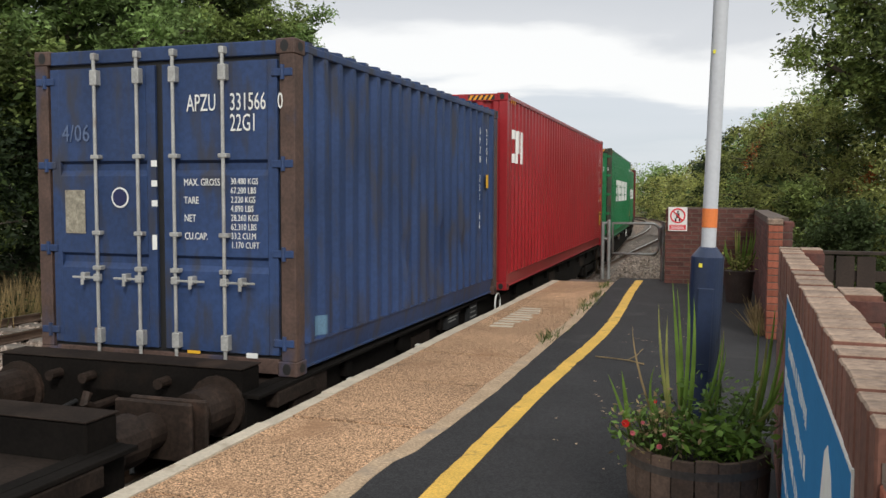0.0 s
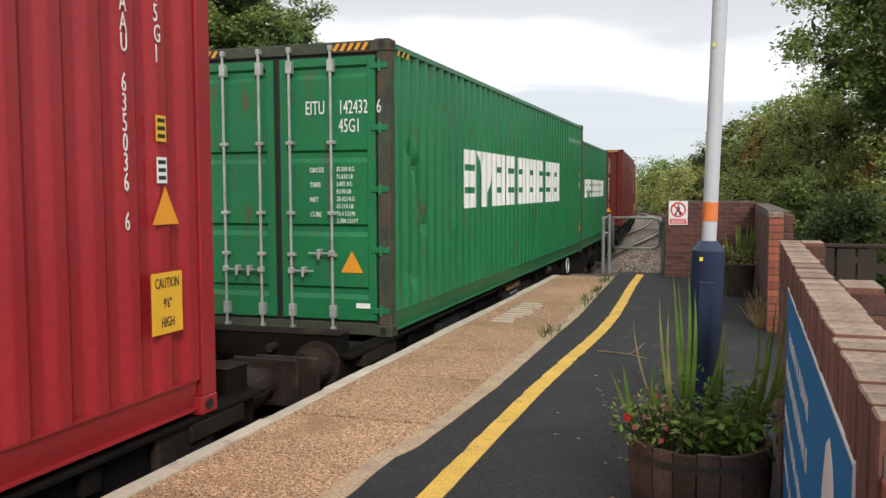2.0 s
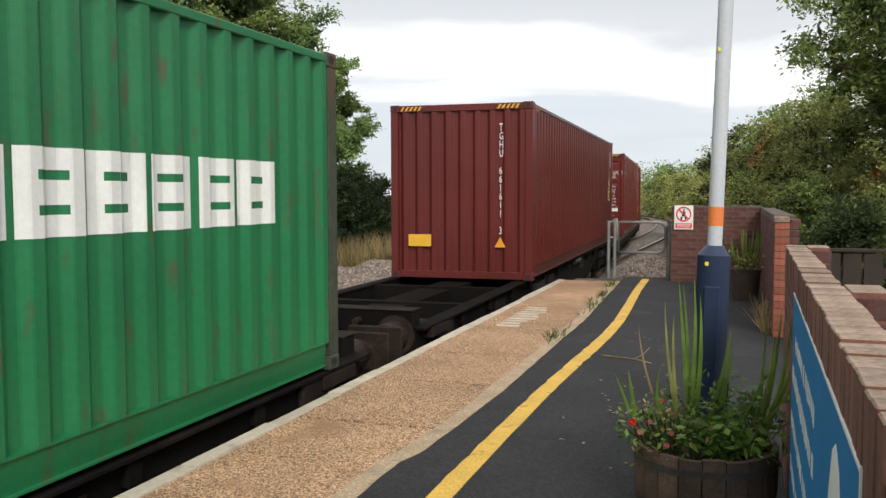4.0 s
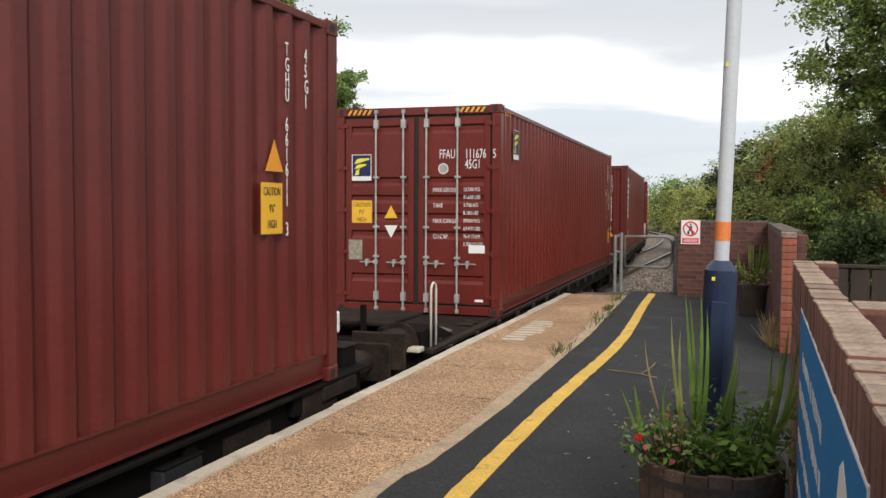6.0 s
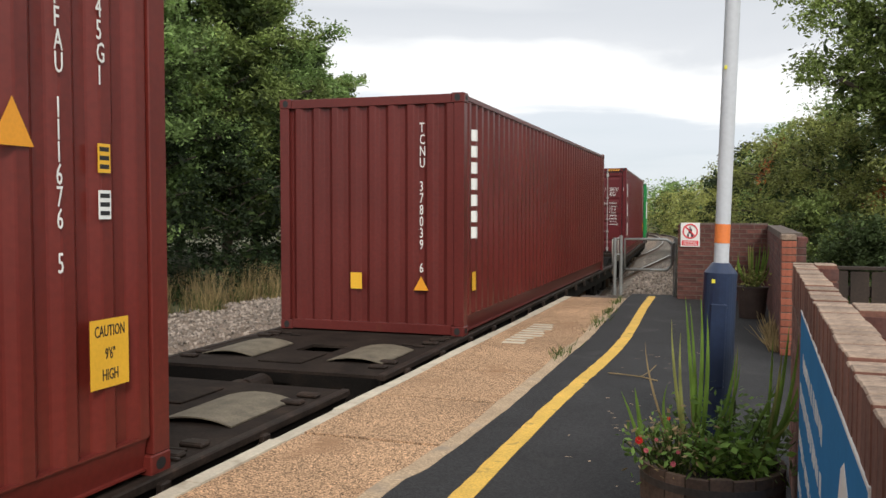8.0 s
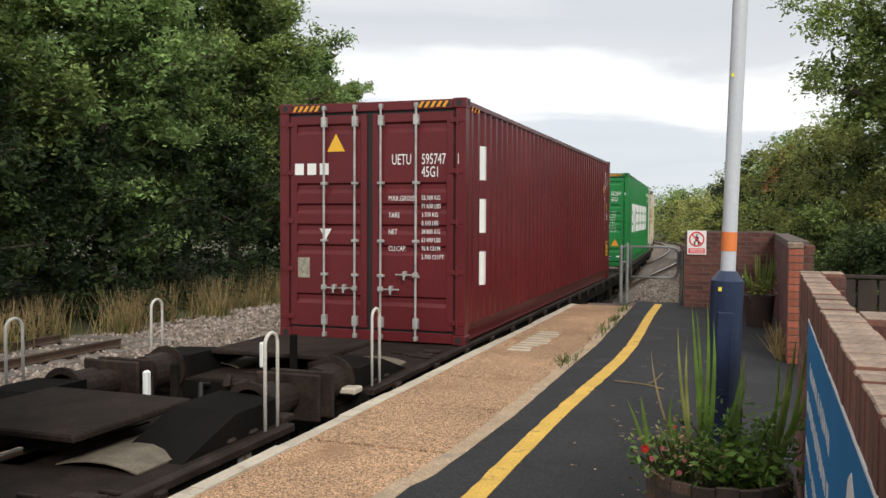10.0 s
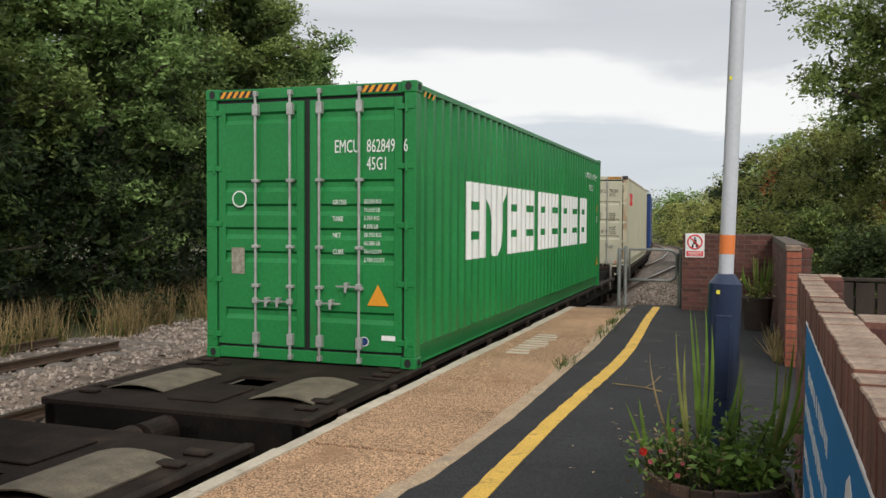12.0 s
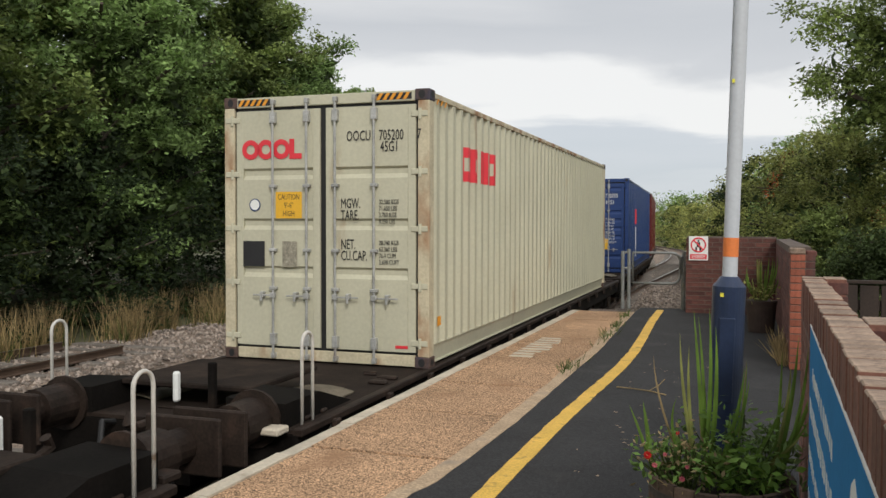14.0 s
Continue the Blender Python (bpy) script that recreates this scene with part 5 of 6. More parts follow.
for k in range(8):
    bm = B()
    x = rng.uniform(-0.34, 0.34)
    blade(bm, (x * 0.5, rng.uniform(-0.1, 0.1), 0.0), (x * 1.15, rng.uniform(-0.12, 0.1), rng.uniform(0.3, 0.62)), (x * 0.15, 0, 0.04), 0.006)
    part("sword_leaf", bm, M["iris"] if k % 3 else M["dry"], iris)


def herb(name, label, mat_, cx, cy, z0, z1, rx, ry, n, size, seed, stems=26):
    r = np.random.RandomState(seed)
    t = thing(name, label, "plant", m=pose(cx, cy, z0))
    c = np.stack([r.normal(0, rx * 0.5, 60), r.normal(0, ry * 0.5, 60), r.uniform(0.0, 1.0, 60) ** 0.8 * (z1 - z0)], axis=1)
    lv = part("foliage", quads("foliage", leaf_cloud(c, n, size, r, (0.05, 0.05, 0.04)), mat_), None, t)
    lv["kind"] = "stuff"
    bm = B()
    for k in range(stems):
        p = c[k]
        tube(bm, [(p[0] * 0.3, p[1] * 0.3, -0.02), (p[0] * 0.6, p[1] * 0.7, p[2] * 0.5), tuple(p)], 0.003, 4)
    part("stem_tangle", bm, M["grass"], t)["kind"] = "stuff"
    return t


herb("geranium", "leafy geranium with a few red flowers in the barrel", M["herb"], PX - 0.20, PY - 0.06, 0.29, 0.49, 0.15, 0.16, 380, 0.045, 11)
herb("daisy_bush", "twiggy bush with pink fading flowers in the barrel", M["dry"], PX - 0.15, PY - 0.15, 0.30, 0.52, 0.17, 0.12, 300, 0.03, 12, 40)
herb("nasturtium", "round-leaved green trailing plant in the barrel", M["iris"], PX + 0.07, PY - 0.11, 0.31, 0.45, 0.20, 0.10, 300, 0.06, 13)
herb("fern_herb", "feathery green herb in the barrel", M["herb"], PX + 0.08, PY + 0.05, 0.30, 0.62, 0.26, 0.2, 420, 0.045, 14)
herb("shrub", "dark leafy shrub at the back of the barrel", M["leaf"], PX + 0.22, PY + 0.08, 0.30, 0.52, 0.20, 0.2, 300, 0.05, 15)
for x, y, z, r, mt in ((-0.425, 3.98, 0.465, 0.020, "petal_red"), (-0.39, 3.95, 0.43, 0.014, "petal_pink"), (-0.27, 3.93, 0.385, 0.015, "petal_pink"),
                       (-0.30, 4.05, 0.56, 0.009, "petal_red"), (-0.35, 4.0, 0.47, 0.010, "petal_pink"), (-0.25, 3.93, 0.44, 0.010, "petal_pink")):
    f = thing("flower", "small %s flower head" % ("red" if mt == "petal_red" else "pink"), "flower", m=pose(x, y, z))
    for ring, n in ((1.0, 9), (0.6, 6)):
        bm = B()
        for k in range(n):
            a = 6.2832 * k / n + ring
            c, s = math.cos(a), math.sin(a)
            vs = [(0, -0.006, 0), (r * ring * (0.6 * c - 0.35 * s), -0.01, r * ring * (0.6 * s + 0.35 * c)), (r * ring * c, -0.004 - 0.006 * (1 - ring), r * ring * s),
                  (r * ring * (0.6 * c + 0.35 * s), -0.01, r * ring * (0.6 * s - 0.35 * c))]
            bm.faces.new([bm.verts.new(v) for v in vs])
        part("petals", bm, M[mt], f)
    part("stalk", tube(B(), [(0, 0, 0), (0.01, 0.06, -0.06), (0.02, 0.1, -0.12)], 0.003, 4), M["grass"], f)

pot2 = thing("round_planter", "dark round planter by the end wall", "planter", m=pose(0.16, 12.9, 0.0))
bm = rod(B(), (0, 0, 0), (0, 0, 0.40), 0.17, 24, 0.205)
rod(bm, (0, 0, 0.40), (0, 0, 0.44), 0.215, 24)
part("pot", bm, M["pot"], pot2)
iris2 = thing("iris_clump", "sword-leaved plant in the round planter", "plant", m=pose(0.16, 12.9, 0.44))
for k in range(22):
    bm = B()
    x, z = rng.uniform(-0.24, 0.26), rng.uniform(0.3, 0.62)
    blade(bm, (x * 0.3, 0, -0.005), (x, rng.uniform(-0.1, 0.1), z), (x * 0.2, 0, 0.02), 0.014)
    part("sword_leaf", bm, M["leaf_yellow"] if k % 3 == 0 else M["iris"], iris2)
herb("marigold", "low bushy plant with pale yellow flowers", M["leaf_yellow"], 0.12, 12.82, 0.44, 0.66, 0.2, 0.15, 200, 0.06, 16, 10)

# ---- gate at the platform's end ----
GY = 15.6
gate = thing("platform_gate", "galvanised tubular barrier gate, closed", "gate", m=pose(0, GY, 0))


def looped(x0, x1, z0, z1, r, y=0.0):
    pts = [(x0, y, z0), (x0, y, z1), (x1 - r, y, z1)]
    pts += [(x1 - r + r * math.sin(a), y, z1 - r + r * math.cos(a)) for a in [math.pi / 2 * k / 5 for k in range(1, 6)]]
    pts += [(x1 - r + r * math.cos(a), y, z0 + r - r * math.sin(a)) for a in [math.pi / 2 * k / 5 for k in range(0, 6)]]
    return pts + [(x0, y, z0)]


part("leaf", tube(B(), looped(-1.95, -1.14, 0.46, 1.0, 0.14), 0.024, 10), M["galv"], gate, smooth=True)
for x, top in ((-2.13, 1.02), (-2.02, 1.06), (-1.08, 1.02)):
    part("post", rod(B(), (x, 0.02, 0), (x, 0.02, top), 0.032, 16), M["galv"], gate)
part("post", rod(B(), (-1.10, 0.15, 0), (-1.10, 0.15, 0.98), 0.03, 16), M["galv"], gate)
part("catch", tube(B(), [(-1.08, 0.02, 0.98), (-1.13, -0.03, 0.92), (-1.15, -0.03, 0.74), (-1.10, 0.0, 0.62)], 0.016), M["galv"], gate)
part("brace", rod(B(), (-2.13, 0.02, 0.72), (-2.02, 0.02, 0.72), 0.02, 8), M["galv"], gate)
part("brace", rod(B(), (-2.13, 0.02, 0.98), (-2.02, 0.02, 1.02), 0.02, 8), M["galv"], gate)

# ---- brick walls ----


def brick_mesh(name, l, w, h, material):
    return mesh_of(box(B(), -l / 2, l / 2, -w / 2, w / 2, 0, h, 0.0035), name, material)


def brick_wall(name, m, length, thick, height, material, label, singles=True):
    """A wall along its own +y, face at x = 0, running back by thick; courses of stretchers stand proud of the mortar."""
    w = thing(name, label, "wall", m=m)
    tagged(w, kind="structure")
    part("mortar_core", box(B(), 0.004, thick - 0.004, 0.004, length - 0.004, 0, height - 0.003), M["mortar"], w)
    n = int(height / 0.075)
    if singles:
        whole, half = brick_mesh("brick", thick, 0.215, 0.065, material), brick_mesh("brick", thick, 0.102, 0.065, material)
    else:
        bm = B()
    for c in range(n):
        y = 0.0
        z = 0.004 + c * 0.075
        first = c % 2
        while y < length - 0.06:
            l = 0.102 if first else 0.215
            first = 0
            l = min(l, length - y)
            if singles:
                b = part("brick", whole if l > 0.15 else half, None, w)
                b.location = (thick / 2 + random.uniform(-0.002, 0.002), y + l / 2, z)
            else:
                box(bm, 0.0, thick, y, y + l, z, z + 0.065)
            y += l + 0.01
    if not singles:
        p = part("brickwork", bm, material, w)
        p["kind"] = "stuff"
    return w


# near wall with a soldier-course top, half a brick thick
NW = Vector((0.19, 1.22, 0))
near = brick_wall("wall_near", pose(NW.x, NW.y, 0, 0, 0, -1.26), 4.10, 0.1025, 1.0, M["brick_near"], "weathered red brick wall with a soldier-course top")
sold = brick_mesh("coping_brick", 0.108, 0.066, 0.215, M["brick_near"])
sold.materials.append(M["cope"])
for poly in sold.polygons:
    poly.material_index = 1 if poly.normal.z > 0.5 else 0
for k in range(54):
    b = part("coping_brick", sold, None, near)
    b.location = (0.051 + random.uniform(-0.0015, 0.0015), 0.036 + k * 0.0755, 1.0 + random.uniform(-0.005, 0.004))
    b.rotation_euler = (random.uniform(-0.012, 0.012), random.uniform(-0.008, 0.008), random.uniform(-0.012, 0.012))
part("mortar_bed", box(B(), 0.006, 0.094, 0.0, 4.08, 0.995, 1.165), M["mortar"], near)
for y0 in (1.62, 3.88):
    for c in range(16):
        b = part("pier_brick", brick_mesh("pier_brick", 0.12, 0.215, 0.065 if c < 13 else 0.066, M["brick"]), None, near)
        b.location = (0.165, y0 + 0.108, 0.004 + c * 0.075)
    for k in range(3):
        b = part("coping_brick", sold, None, near)
        b.location = (0.163, y0 + 0.036 + k * 0.0735, 1.0)
    part("pier_core", box(B(), 0.106, 0.222, y0 + 0.004, y0 + 0.21, 0, 1.16), M["mortar"], near)
orange = brick_mesh("orange_brick", 0.1025, 0.10, 0.085, M["brick_o"])
for c in range(12):
    b = part("orange_brick", orange, None, near, "newer orange brick")
    b.location = (0.0545, -0.052, 0.01 + c * 0.095)
part("mortar_core", box(B(), 0.006, 0.10, -0.095, 0.0, 0, 1.14), M["mortar"], near)

# end wall, side wall and its pillar
brick_wall("wall_end", pose(0.42, 15.2, 0, 0, 0, 90), 1.42, 0.215, 1.30, M["brick"], "dark sooty brick wall closing the platform")
brick_wall("wall_side", pose(0.405, 9.95, 0), 5.25, 0.215, 1.27, M["brick_j"], "sooty brick side wall of the platform", singles=False)
pil = thing("brick_pillar", "brick pillar with orange front edge and stone cap", "pillar", m=pose(0.40, 9.62, 0))
pb, po = brick_mesh("brick", 0.215, 0.215, 0.065, M["brick"]), brick_mesh("brick", 0.14, 0.215, 0.065, M["brick_o"])
part("mortar_core", box(B(), 0.004, 0.235, 0.004, 0.29, 0, 1.2), M["mortar"], pil)
ps = brick_mesh("brick", 0.09, 0.215, 0.065, M["brick"])
for c in range(16):
    for me, x in ((po, 0.07), (ps, 0.19)):
        b = part("brick", me, None, pil)
        b.location = (x, 0.106, 0.004 + c * 0.075)
part("cap", box(B(), -0.01, 0.14, -0.01, 0.31, 1.20, 1.26, 0.008), M["cope"], pil)
part("cap", box(B(), 0.144, 0.25, 0.0, 0.31, 1.17, 1.235, 0.012), M["brick"], pil)

# ---- boards ----
board = thing("station_board", "large blue station board with white lettering on the brick wall", "sign", m=pose(NW.x, NW.y, 0, 0, 0, -1.26))
part("panel", box(B(), -0.006, -0.001, 0.22, 2.72, 0.12, 1.082), M["signblue"], board, "blue enamel panel")
part("edge_trim", box(B(), -0.0065, -0.002, 0.215, 2.725, 1.082, 1.089), M["white"], board, "white edge trim")
part("edge_trim", box(B(), -0.0065, -0.002, 0.212, 0.22, 0.12, 1.089), M["white"], board, "white edge trim")
r = random.Random(8)
for z, h, y0, y1 in ((0.912, 0.062, 1.27, 2.46), (0.762, 0.072, 1.27, 2.66), (0.570, 0.068, 1.0, 2.70), (0.38, 0.066, 1.0, 2.68)):
    y = y0
    while y < y1:
        w = r.uniform(0.016, 0.036)
        part("lettering_bar", box(B(), -0.0068, -0.0058, y, y + w, z - h * r.uniform(0.3, 0.55), z + h * r.uniform(0.35, 0.55)), M["white"], board)
        y += w + (r.uniform(0.05, 0.07) if r.random() < 0.16 else r.uniform(0.016, 0.034))
bm = B()
outline = [(0.40, 0.30), (0.41, 0.62), (0.46, 0.86), (0.54, 0.98), (0.62, 1.016), (0.69, 0.985), (0.76, 0.87), (0.82, 0.64), (0.84, 0.30)]
lo = [bm.verts.new((-0.0058, a, b)) for a, b in outline]
hi = [bm.verts.new((-0.0070, a, b)) for a, b in outline]
bm.faces.new(lo[::-1])
bm.faces.new(hi)
for k in range(len(lo)):
    bm.faces.new((lo[k], lo[(k + 1) % len(lo)], hi[(k + 1) % len(lo)], hi[k]))
part("emblem", bm, M["white"], board, "large plain white emblem")
part("emblem_slot", box(B(), -0.0078, -0.0071, 0.61, 0.65, 0.30, 0.74), M["signblue"], board)

notice = thing("no_entry_notice", "white no-pedestrians notice with red ring and red text panel", "sign", m=pose(-0.815, 15.19, 0))
part("panel", box(B(), -0.155, 0.155, -0.012, 0, 0.895, 1.30, 0.002), M["white"], notice)
ring_bm = tube(B(), [(0.115 * math.cos(6.2832 * k / 28), -0.015, 1.155 + 0.115 * math.sin(6.2832 * k / 28)) for k in range(29)], 0.012, 6)
part("red_ring", ring_bm, M["logored"], notice)
part("red_bar", rod(B(), (-0.08, -0.016, 1.237), (0.08, -0.016, 1.073), 0.011, 6), M["logored"], notice)
bm = box(B(), -0.028, 0.028, -0.014, -0.0125, 1.115, 1.20, 0.0005)
box(bm, -0.05, -0.02, -0.014, -0.0125, 1.06, 1.115)
box(bm, 0.015, 0.045, -0.014, -0.0125, 1.06, 1.115)
box(bm, -0.014, 0.014, -0.014, -0.0125, 1.208, 1.236)
part("pictogram", bm, M["black"], notice)
text_panel = part("text_panel", box(B(), -0.135, 0.135, -0.015, -0.0121, 0.915, 1.0), M["logored"], notice)
for k in range(3):
    part("text_bar", box(B(), -0.11, 0.11, -0.0165, -0.0151, 0.932 + k * 0.022, 0.94 + k * 0.022), M["white"], text_panel)

# ---- dark timber fence behind the wall ----
fence = thing("timber_fence", "dark stained close-board fence behind the wall", "fence", m=pose(0.75, 8.4, -0.2))
for k in range(16):
    if k in (3, 7, 11):
        continue
    part("board", box(B(), k * 0.17, k * 0.17 + 0.15, 0, 0.022, 0, 1.17 + random.uniform(-0.012, 0.012), 0.003), M["fence"], fence)
for z in (0.3, 0.95):
    part("rail", box(B(), -0.05, 2.8, 0.022, 0.07, z, z + 0.09), M["fence"], fence)
part("capping", box(B(), -0.05, 2.8, -0.015, 0.06, 1.185, 1.215, 0.004), M["fence"], fence)
low = thing("low_wall", "low dark boarded wall with pale coping rail", "wall", m=pose(0.62, 4.2, -0.2))
part("body", box(B(), 0, 2.2, 0, 0.22, 0, 1.02, 0.01), M["fence"], low)
part("coping", box(B(), -0.02, 2.2, 0.06, 0.16, 1.02, 1.05, 0.01), M["sleeper"], low, "pale weathered coping")

# ---- trees, shrubs and grasses ----
def tree(name, label, x, y, z, h, r, leaf, n, seed, size=0.13, low=0.25, dense=1.0, squash=1.0, trunk=True, clump=1.0):
    """A tapered trunk with limbs and an uneven crown of leaf clumps."""
    rng = np.random.RandomState(seed)
    t = thing(name, label, "tree" if trunk else "shrub", m=pose(x, y, z))
    bm = B()
    base_z = h * low
    if trunk:
        tube(bm, [(0, 0, -0.3), (0.05 * h * 0.3, 0.02, h * 0.3), (0.0, 0.05, h * 0.62), (0.1, 0, h * 0.85)], 0.018 * h, 8)
    tips = []
    nl = 30 if trunk else 22
    for k in range(nl):
        a = 6.2832 * (k * 0.381966) + rng.uniform(-0.3, 0.3)
        u = (k + 0.5) / nl
        zz = base_z + (h - base_z) * u
        rr = r * (math.sin(math.pi * min(0.97, 0.16 + 0.84 * u)) ** 0.6) * rng.uniform(0.55, 1.08) * squash
        tip = np.array((rr * math.cos(a), rr * math.sin(a), min(h, zz + rng.uniform(-0.06, 0.1) * h)))
        start = np.array((0, 0, max(0.05, zz - 0.35 * rr)))
        tube(bm, [tuple(start), tuple(start * 0.5 + tip * 0.5 + (0, 0, 0.06 * rr)), tuple(tip)], 0.0045 * h, 5)
        for v in (0.55, 0.8, 1.0):
            tips.append(start + (tip - start) * v)
    part("trunk" if trunk else "stem", bm, M["bark"], t)
    tips = np.array(tips)
    subs = []
    for p in tips:
        for _ in range(5):
            subs.append(p + rng.normal(0, 0.17 * r * clump, 3) * (1, 1, 0.75))
    subs = np.array(subs)
    subs[:, 2] = np.maximum(subs[:, 2], 0.1)
    q = leaf_cloud(subs, int(n * dense), size, rng, (0.085 * r * clump, 0.085 * r * clump, 0.06 * r * clump))
    crown = part("crown", quads("crown", q, leaf), None, t)
    crown["kind"] = "stuff"
    # larger leaves fill the crown, its inner shade put into their darker colour
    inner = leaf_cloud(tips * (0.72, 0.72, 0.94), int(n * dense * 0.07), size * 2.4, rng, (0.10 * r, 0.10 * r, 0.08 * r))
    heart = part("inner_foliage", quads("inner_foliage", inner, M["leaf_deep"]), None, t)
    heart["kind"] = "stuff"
    return t


LBL = ("tall ash tree in full green leaf beside the line", "dark green broadleaved tree behind the line", "bushy green sycamore beside the line")
rng = np.random.RandomState(21)
row = [(-16.4, 11.5, 9.5, 3.0), (-17.5, 15.0, 11.0, 3.4), (-16.2, 18.5, 10.0, 3.2), (-17.8, 22.0, 11.5, 3.5), (-16.6, 25.5, 10.0, 3.2), (-17.6, 29.0, 10.4, 3.2),
       (-17.0, 32.0, 8.6, 2.6), (-17.2, 34.9, 7.5, 2.0), (-21.5, 14.0, 13.0, 3.8), (-22, 20.5, 13.5, 3.8), (-22, 27.0, 13.0, 3.6), (-22.5, 31, 9.5, 3.0), (-15.8, 7.5, 9.5, 3.0), (-20.5, 8.5, 12.0, 3.6)]
for k, (x, y, h, r) in enumerate(row):
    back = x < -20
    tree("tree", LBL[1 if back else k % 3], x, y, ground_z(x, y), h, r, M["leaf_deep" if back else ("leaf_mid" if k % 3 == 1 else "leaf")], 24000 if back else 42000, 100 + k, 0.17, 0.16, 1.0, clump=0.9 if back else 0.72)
# undergrowth row; its dark leaf colour paints the shade below the trees
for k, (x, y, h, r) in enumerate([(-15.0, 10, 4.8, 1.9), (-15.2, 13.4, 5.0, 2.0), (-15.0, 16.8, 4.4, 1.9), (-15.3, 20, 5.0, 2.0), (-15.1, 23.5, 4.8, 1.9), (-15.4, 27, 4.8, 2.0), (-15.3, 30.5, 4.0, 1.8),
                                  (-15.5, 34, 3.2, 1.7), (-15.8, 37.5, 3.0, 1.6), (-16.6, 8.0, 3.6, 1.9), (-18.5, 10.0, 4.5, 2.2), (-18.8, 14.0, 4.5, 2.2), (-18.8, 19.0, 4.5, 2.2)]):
    tree("shrub", "leafy undergrowth below the trees, shade put into its dark leaf colour", x, y, ground_z(x, y), h, r, M["leaf_shaded"], 8000, 140 + k, 0.15, 0.02, 1.0, 1.0, False)

right = [  # x, y, height, radius, leaf, size
    (2.9, 16.5, 3.4, 1.3, "leaf_light"), (2.1, 19.5, 4.3, 1.3, "leaf_light"), (3.4, 20.5, 4.6, 1.6, "leaf_light"), (1.9, 24.0, 5.0, 1.7, "leaf_light"), (3.6, 25, 5.4, 1.8, "leaf_light"),
    (1.2, 29.0, 5.2, 1.7, "leaf_light"), (2.9, 31, 5.8, 1.9, "leaf"), (0.6, 35, 5.4, 1.8, "leaf_light"), (-0.2, 41, 5.6, 1.7, "leaf_shaded"), (1.6, 40, 6.2, 2.0, "leaf"),
    (-1.0, 45, 3.6, 1.5, "leaf_yellow"), (-0.9, 37, 3.6, 1.3, "leaf_yellow"), (-1.4, 53, 3.8, 1.7, "leaf_yellow"), (-1.0, 50, 5.0, 1.9, "leaf_light"),
    (-1.2, 63, 4.0, 2.0, "leaf_yellow"), (0.6, 66, 4.5, 2.0, "leaf_light"), (-2.6, 80, 4.4, 2.3, "leaf_yellow"), (-5.2, 92, 4.6, 2.5, "leaf_yellow"), (-8.2, 104, 4.8, 2.8, "leaf_yellow"), (1.8, 15.2, 2.6, 0.9, "leaf_deep"),
    (1.3, 17.6, 2.9, 0.9, "leaf_mid")]
for k, (x, y, h, r, lf) in enumerate(right):
    tree("shrub", "dense green hedge shrub behind the platform wall" if y < 40 else "yellow-green shrub beside the bending line", x, y, ground_z(x, y), h, r, M[lf],
         13000 if y < 32 else 6000, 200 + k, 0.085 if y < 22 else (0.12 if y < 40 else 0.2), 0.02, 1.0, 1.0, False)
tree("tree", "overhanging tree with light green leaves against the sky", 3.35, 17.2, ground_z(3.9, 17), 9.2, 2.6, M["leaf_mid"], 85000, 300, 0.10, 0.34, 1.0, clump=0.75)
tree("tree", "tall tree behind the hedge", 6.4, 21, ground_z(6, 21), 10.0, 3.0, M["leaf"], 30000, 301, 0.13, 0.3, 1.0)
far_trees = [(-16, 120, 5.6, 4.5), (-9, 130, 6.4, 5), (-2, 125, 6.5, 4.5), (4, 118, 7.5, 4.5), (-24, 135, 5.6, 5), (-13, 160, 7.4, 6), (-5, 170, 8, 6), (-32, 150, 6, 5.5), (5, 90, 7.0, 4), (-42, 150, 7, 6),
             (-20.5, 175, 8.6, 4)]
for k, (x, y, h, r) in enumerate(far_trees):
    tree("tree", "distant dark green tree on the horizon", x, y, -1.4, h, r, M["leaf" if k % 2 else "leaf_light"], 3500, 320 + k, 0.5, 0.03, 1.0)
# sprays of turning leaves on the hedge
for k, (x, y, z, rr) in enumerate([(0.72, 27.2, 2.9, 0.6), (2.45, 18.0, 1.75, 0.28)]):
    rg = np.random.RandomState(400 + k)
    t = thing("turning_branch", "branch of orange autumn leaves in the hedge", "branch", m=pose(x, y, z))
    c = np.stack([np.linspace(-rr * 0.4, rr * 0.4, 9), rg.normal(0, 0.1, 9), np.linspace(-rr * 0.9, rr * 0.9, 9)], axis=1)
    part("leaves", quads("leaves", leaf_cloud(c, 150, 0.10, rg, (0.09, 0.1, 0.08)), M["leaf_rust"]), None, t)["kind"] = "stuff"
    part("twig", tube(B(), [tuple(p) for p in c], 0.012, 5), M["bark"], t)


def grasses(name, label, spots, n, hmin, hmax, w, material, seed, lean=0.25):
    """Thin blades standing on the ground at places drawn by spots(rng)."""
    rg = np.random.RandomState(seed)
    q = np.empty((n, 4, 3))
    for i in range(n):
        x, y, z = spots(rg)
        h = rg.uniform(hmin, hmax)
        a = rg.uniform(0, 6.28)
        d = np.array((math.cos(a), math.sin(a), 0)) * w
        tip = np.array((x, y, z + h)) + np.array((rg.normal(0, lean), rg.normal(0, lean), 0)) * h
        b = np.array((x, y, z - 0.03))
        q[i] = (b - d, b + d, tip + d * 0.3, tip - d * 0.3)
    return tagged(part(name, quads(name, q, material), None), label, "grass", kind="stuff")


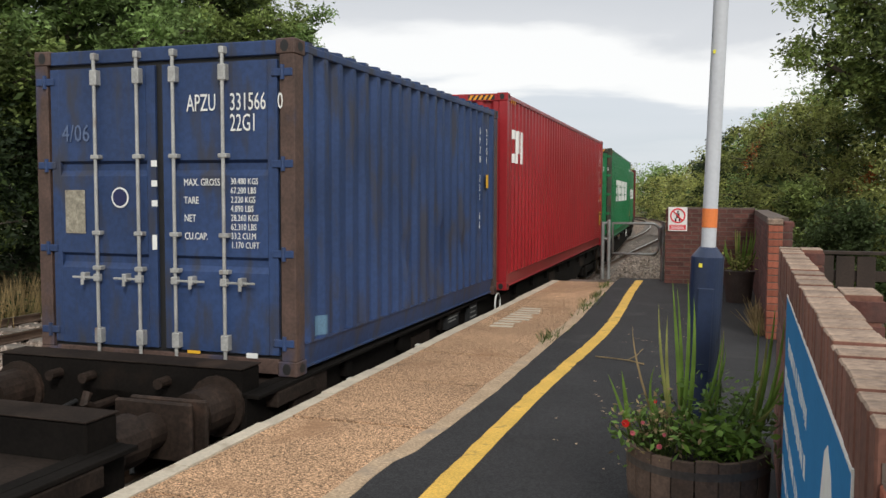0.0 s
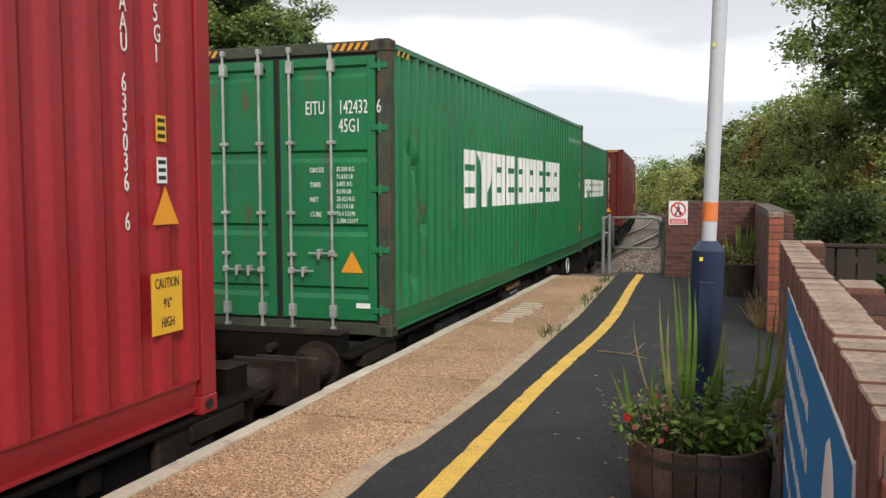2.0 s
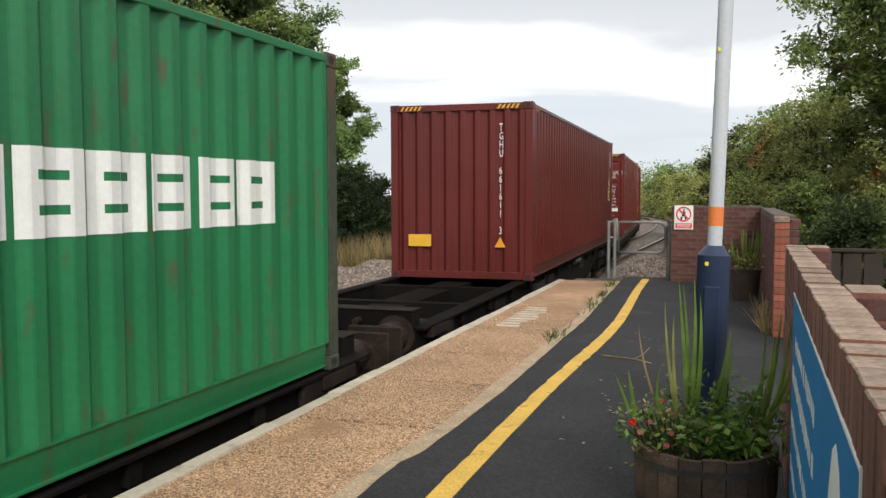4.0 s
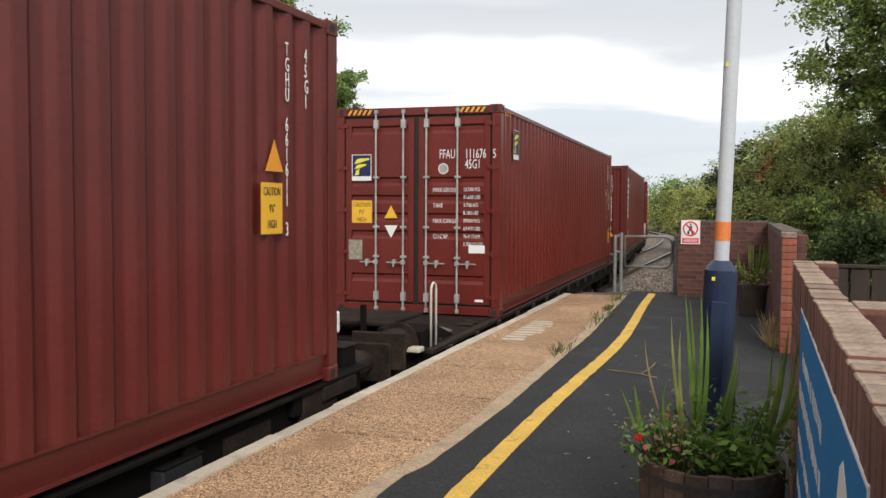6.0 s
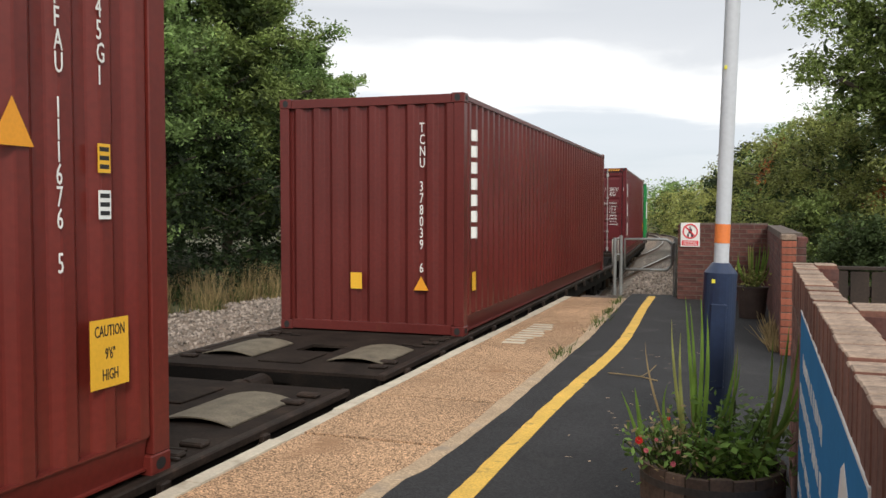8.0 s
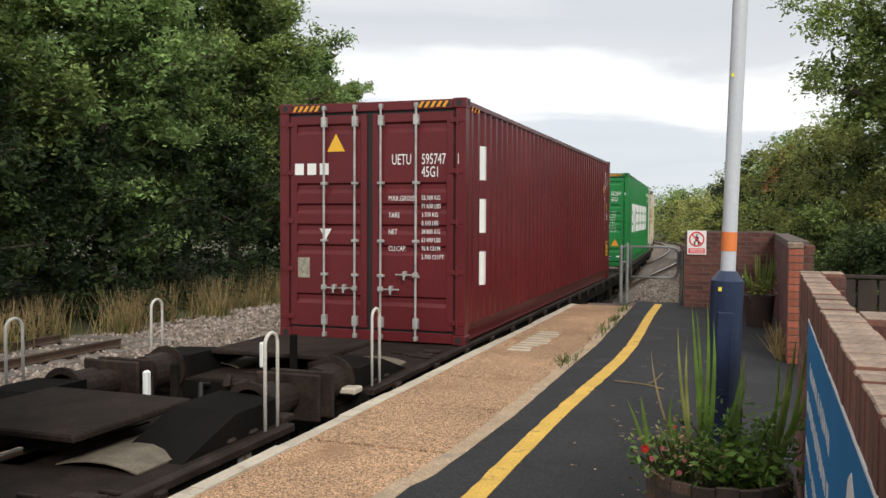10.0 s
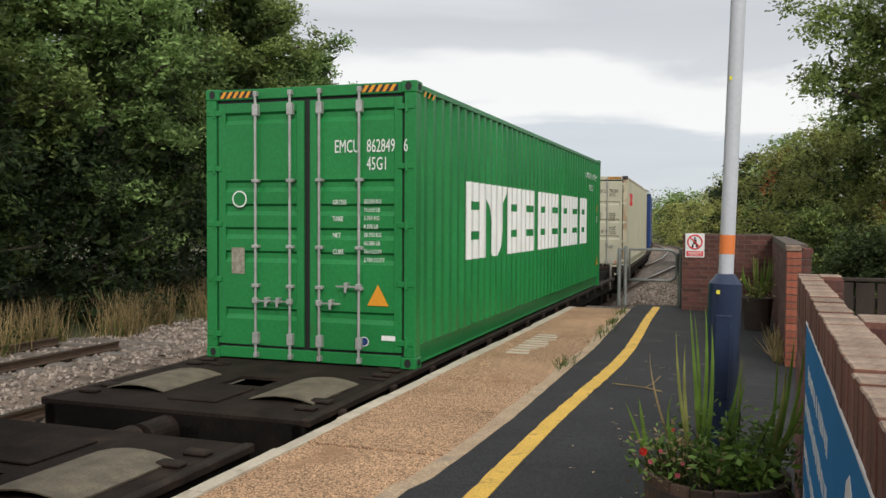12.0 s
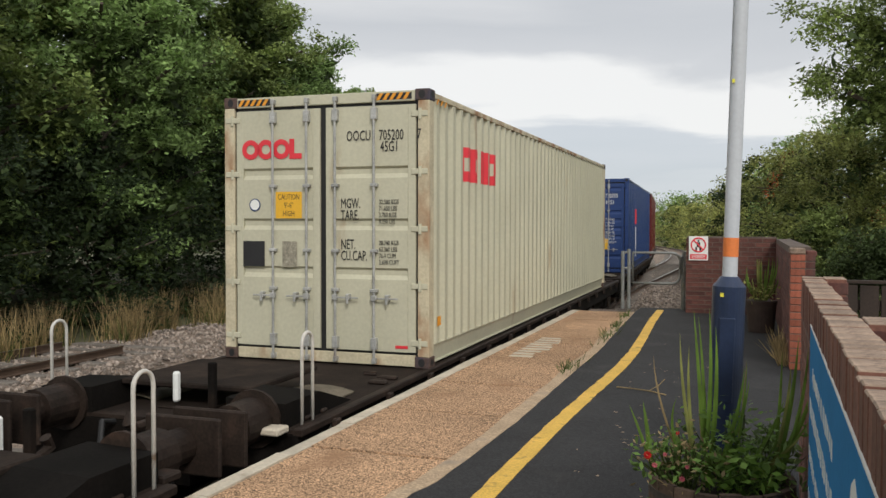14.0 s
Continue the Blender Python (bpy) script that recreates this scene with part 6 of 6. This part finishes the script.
def bank_spot(rg):
    k = rg.randint(26)
    y = 9 + k * 1.15 + rg.normal(0, 0.24)
    x = -13.4 + 0.6 * math.sin(k * 2.3) - abs(rg.normal(0, 0.5))
    return x, y, max(ground_z(x, y), bed_z(x, y) if x > -14.2 else -9) - 0.02


grasses("dry_grass", "tall dry grass along the foot of the bank", bank_spot, 6500, 0.3, 1.1, 0.008, M["dry"], 31)
grasses("green_grass", "green grass and weeds along the bank", lambda rg: bank_spot(rg), 4000, 0.15, 0.6, 0.008, M["grass"], 32)


def seam_spot(rg):
    k = rg.randint(4)
    y = (11.6, 12.9, 14.3, 8.95)[k] + rg.normal(0, (0.45, 0.2, 0.3, 0.22)[k])
    return seam(y) - 0.08 + rg.normal(0, 0.04), y, 0.0


grasses("platform_weeds", "small weeds growing in the platform joint", seam_spot, 260, 0.02, 0.10, 0.008, M["grass"], 33, 0.7)
grasses("wall_weeds", "weeds at the foot of the wall", lambda rg: (0.36 + rg.normal(0, 0.03), rg.uniform(9.8, 11.4), 0.0), 260, 0.05, 0.28, 0.008, M["dry"], 34, 0.5)

# bits of leaf and grit, and a dry twig, on the tarmac
rg = np.random.RandomState(41)
bits = np.stack([np.append(rg.uniform((-1.1, 3.6), (0.1, 12)), 0.006) for _ in range(90)])
q = leaf_cloud(bits, 110, 0.03, rg, (0.02, 0.02, 0.0), 6.0)
q[:, :, 2] = 0.006 + np.abs(q[:, :, 2] - 0.006) * 0.15
tagged(part("grit", quads("grit", q, M["concrete"]), None), "pale grit and leaf scraps on the tarmac", "litter", kind="stuff")
twig = thing("twig", "dry pale twig lying on the tarmac", "twig", m=pose(-0.92, 7.9, 0.0))
part("stem", tube(B(), [(-0.22, 0.1, 0.012), (-0.05, 0.02, 0.02), (0.1, 0.0, 0.012), (0.24, -0.12, 0.01)], 0.006, 5), M["dry"], twig)
part("side_shoot", tube(B(), [(0.08, 0.0, 0.012), (0.15, 0.12, 0.04), (0.2, 0.2, 0.09)], 0.004, 5), M["dry"], twig)


# ---- what moves: the train, at some ten metres a second ----
def motions():
    times = [0.5 * k for k in range(29)]
    for ob, s, half, z in RUNNERS:
        rows = []
        for t in times:
            y = train_y(s, t)
            a, b = Vector((on_track(y - half), y - half, 0)), Vector((on_track(y + half), y + half, 0))
            d = b - a
            rows.append((t, pose((a.x + b.x) / 2, (a.y + b.y) / 2, z, 0, 0, math.degrees(math.atan2(-d.x, d.y)))))
        walk(ob, rows)


motions()
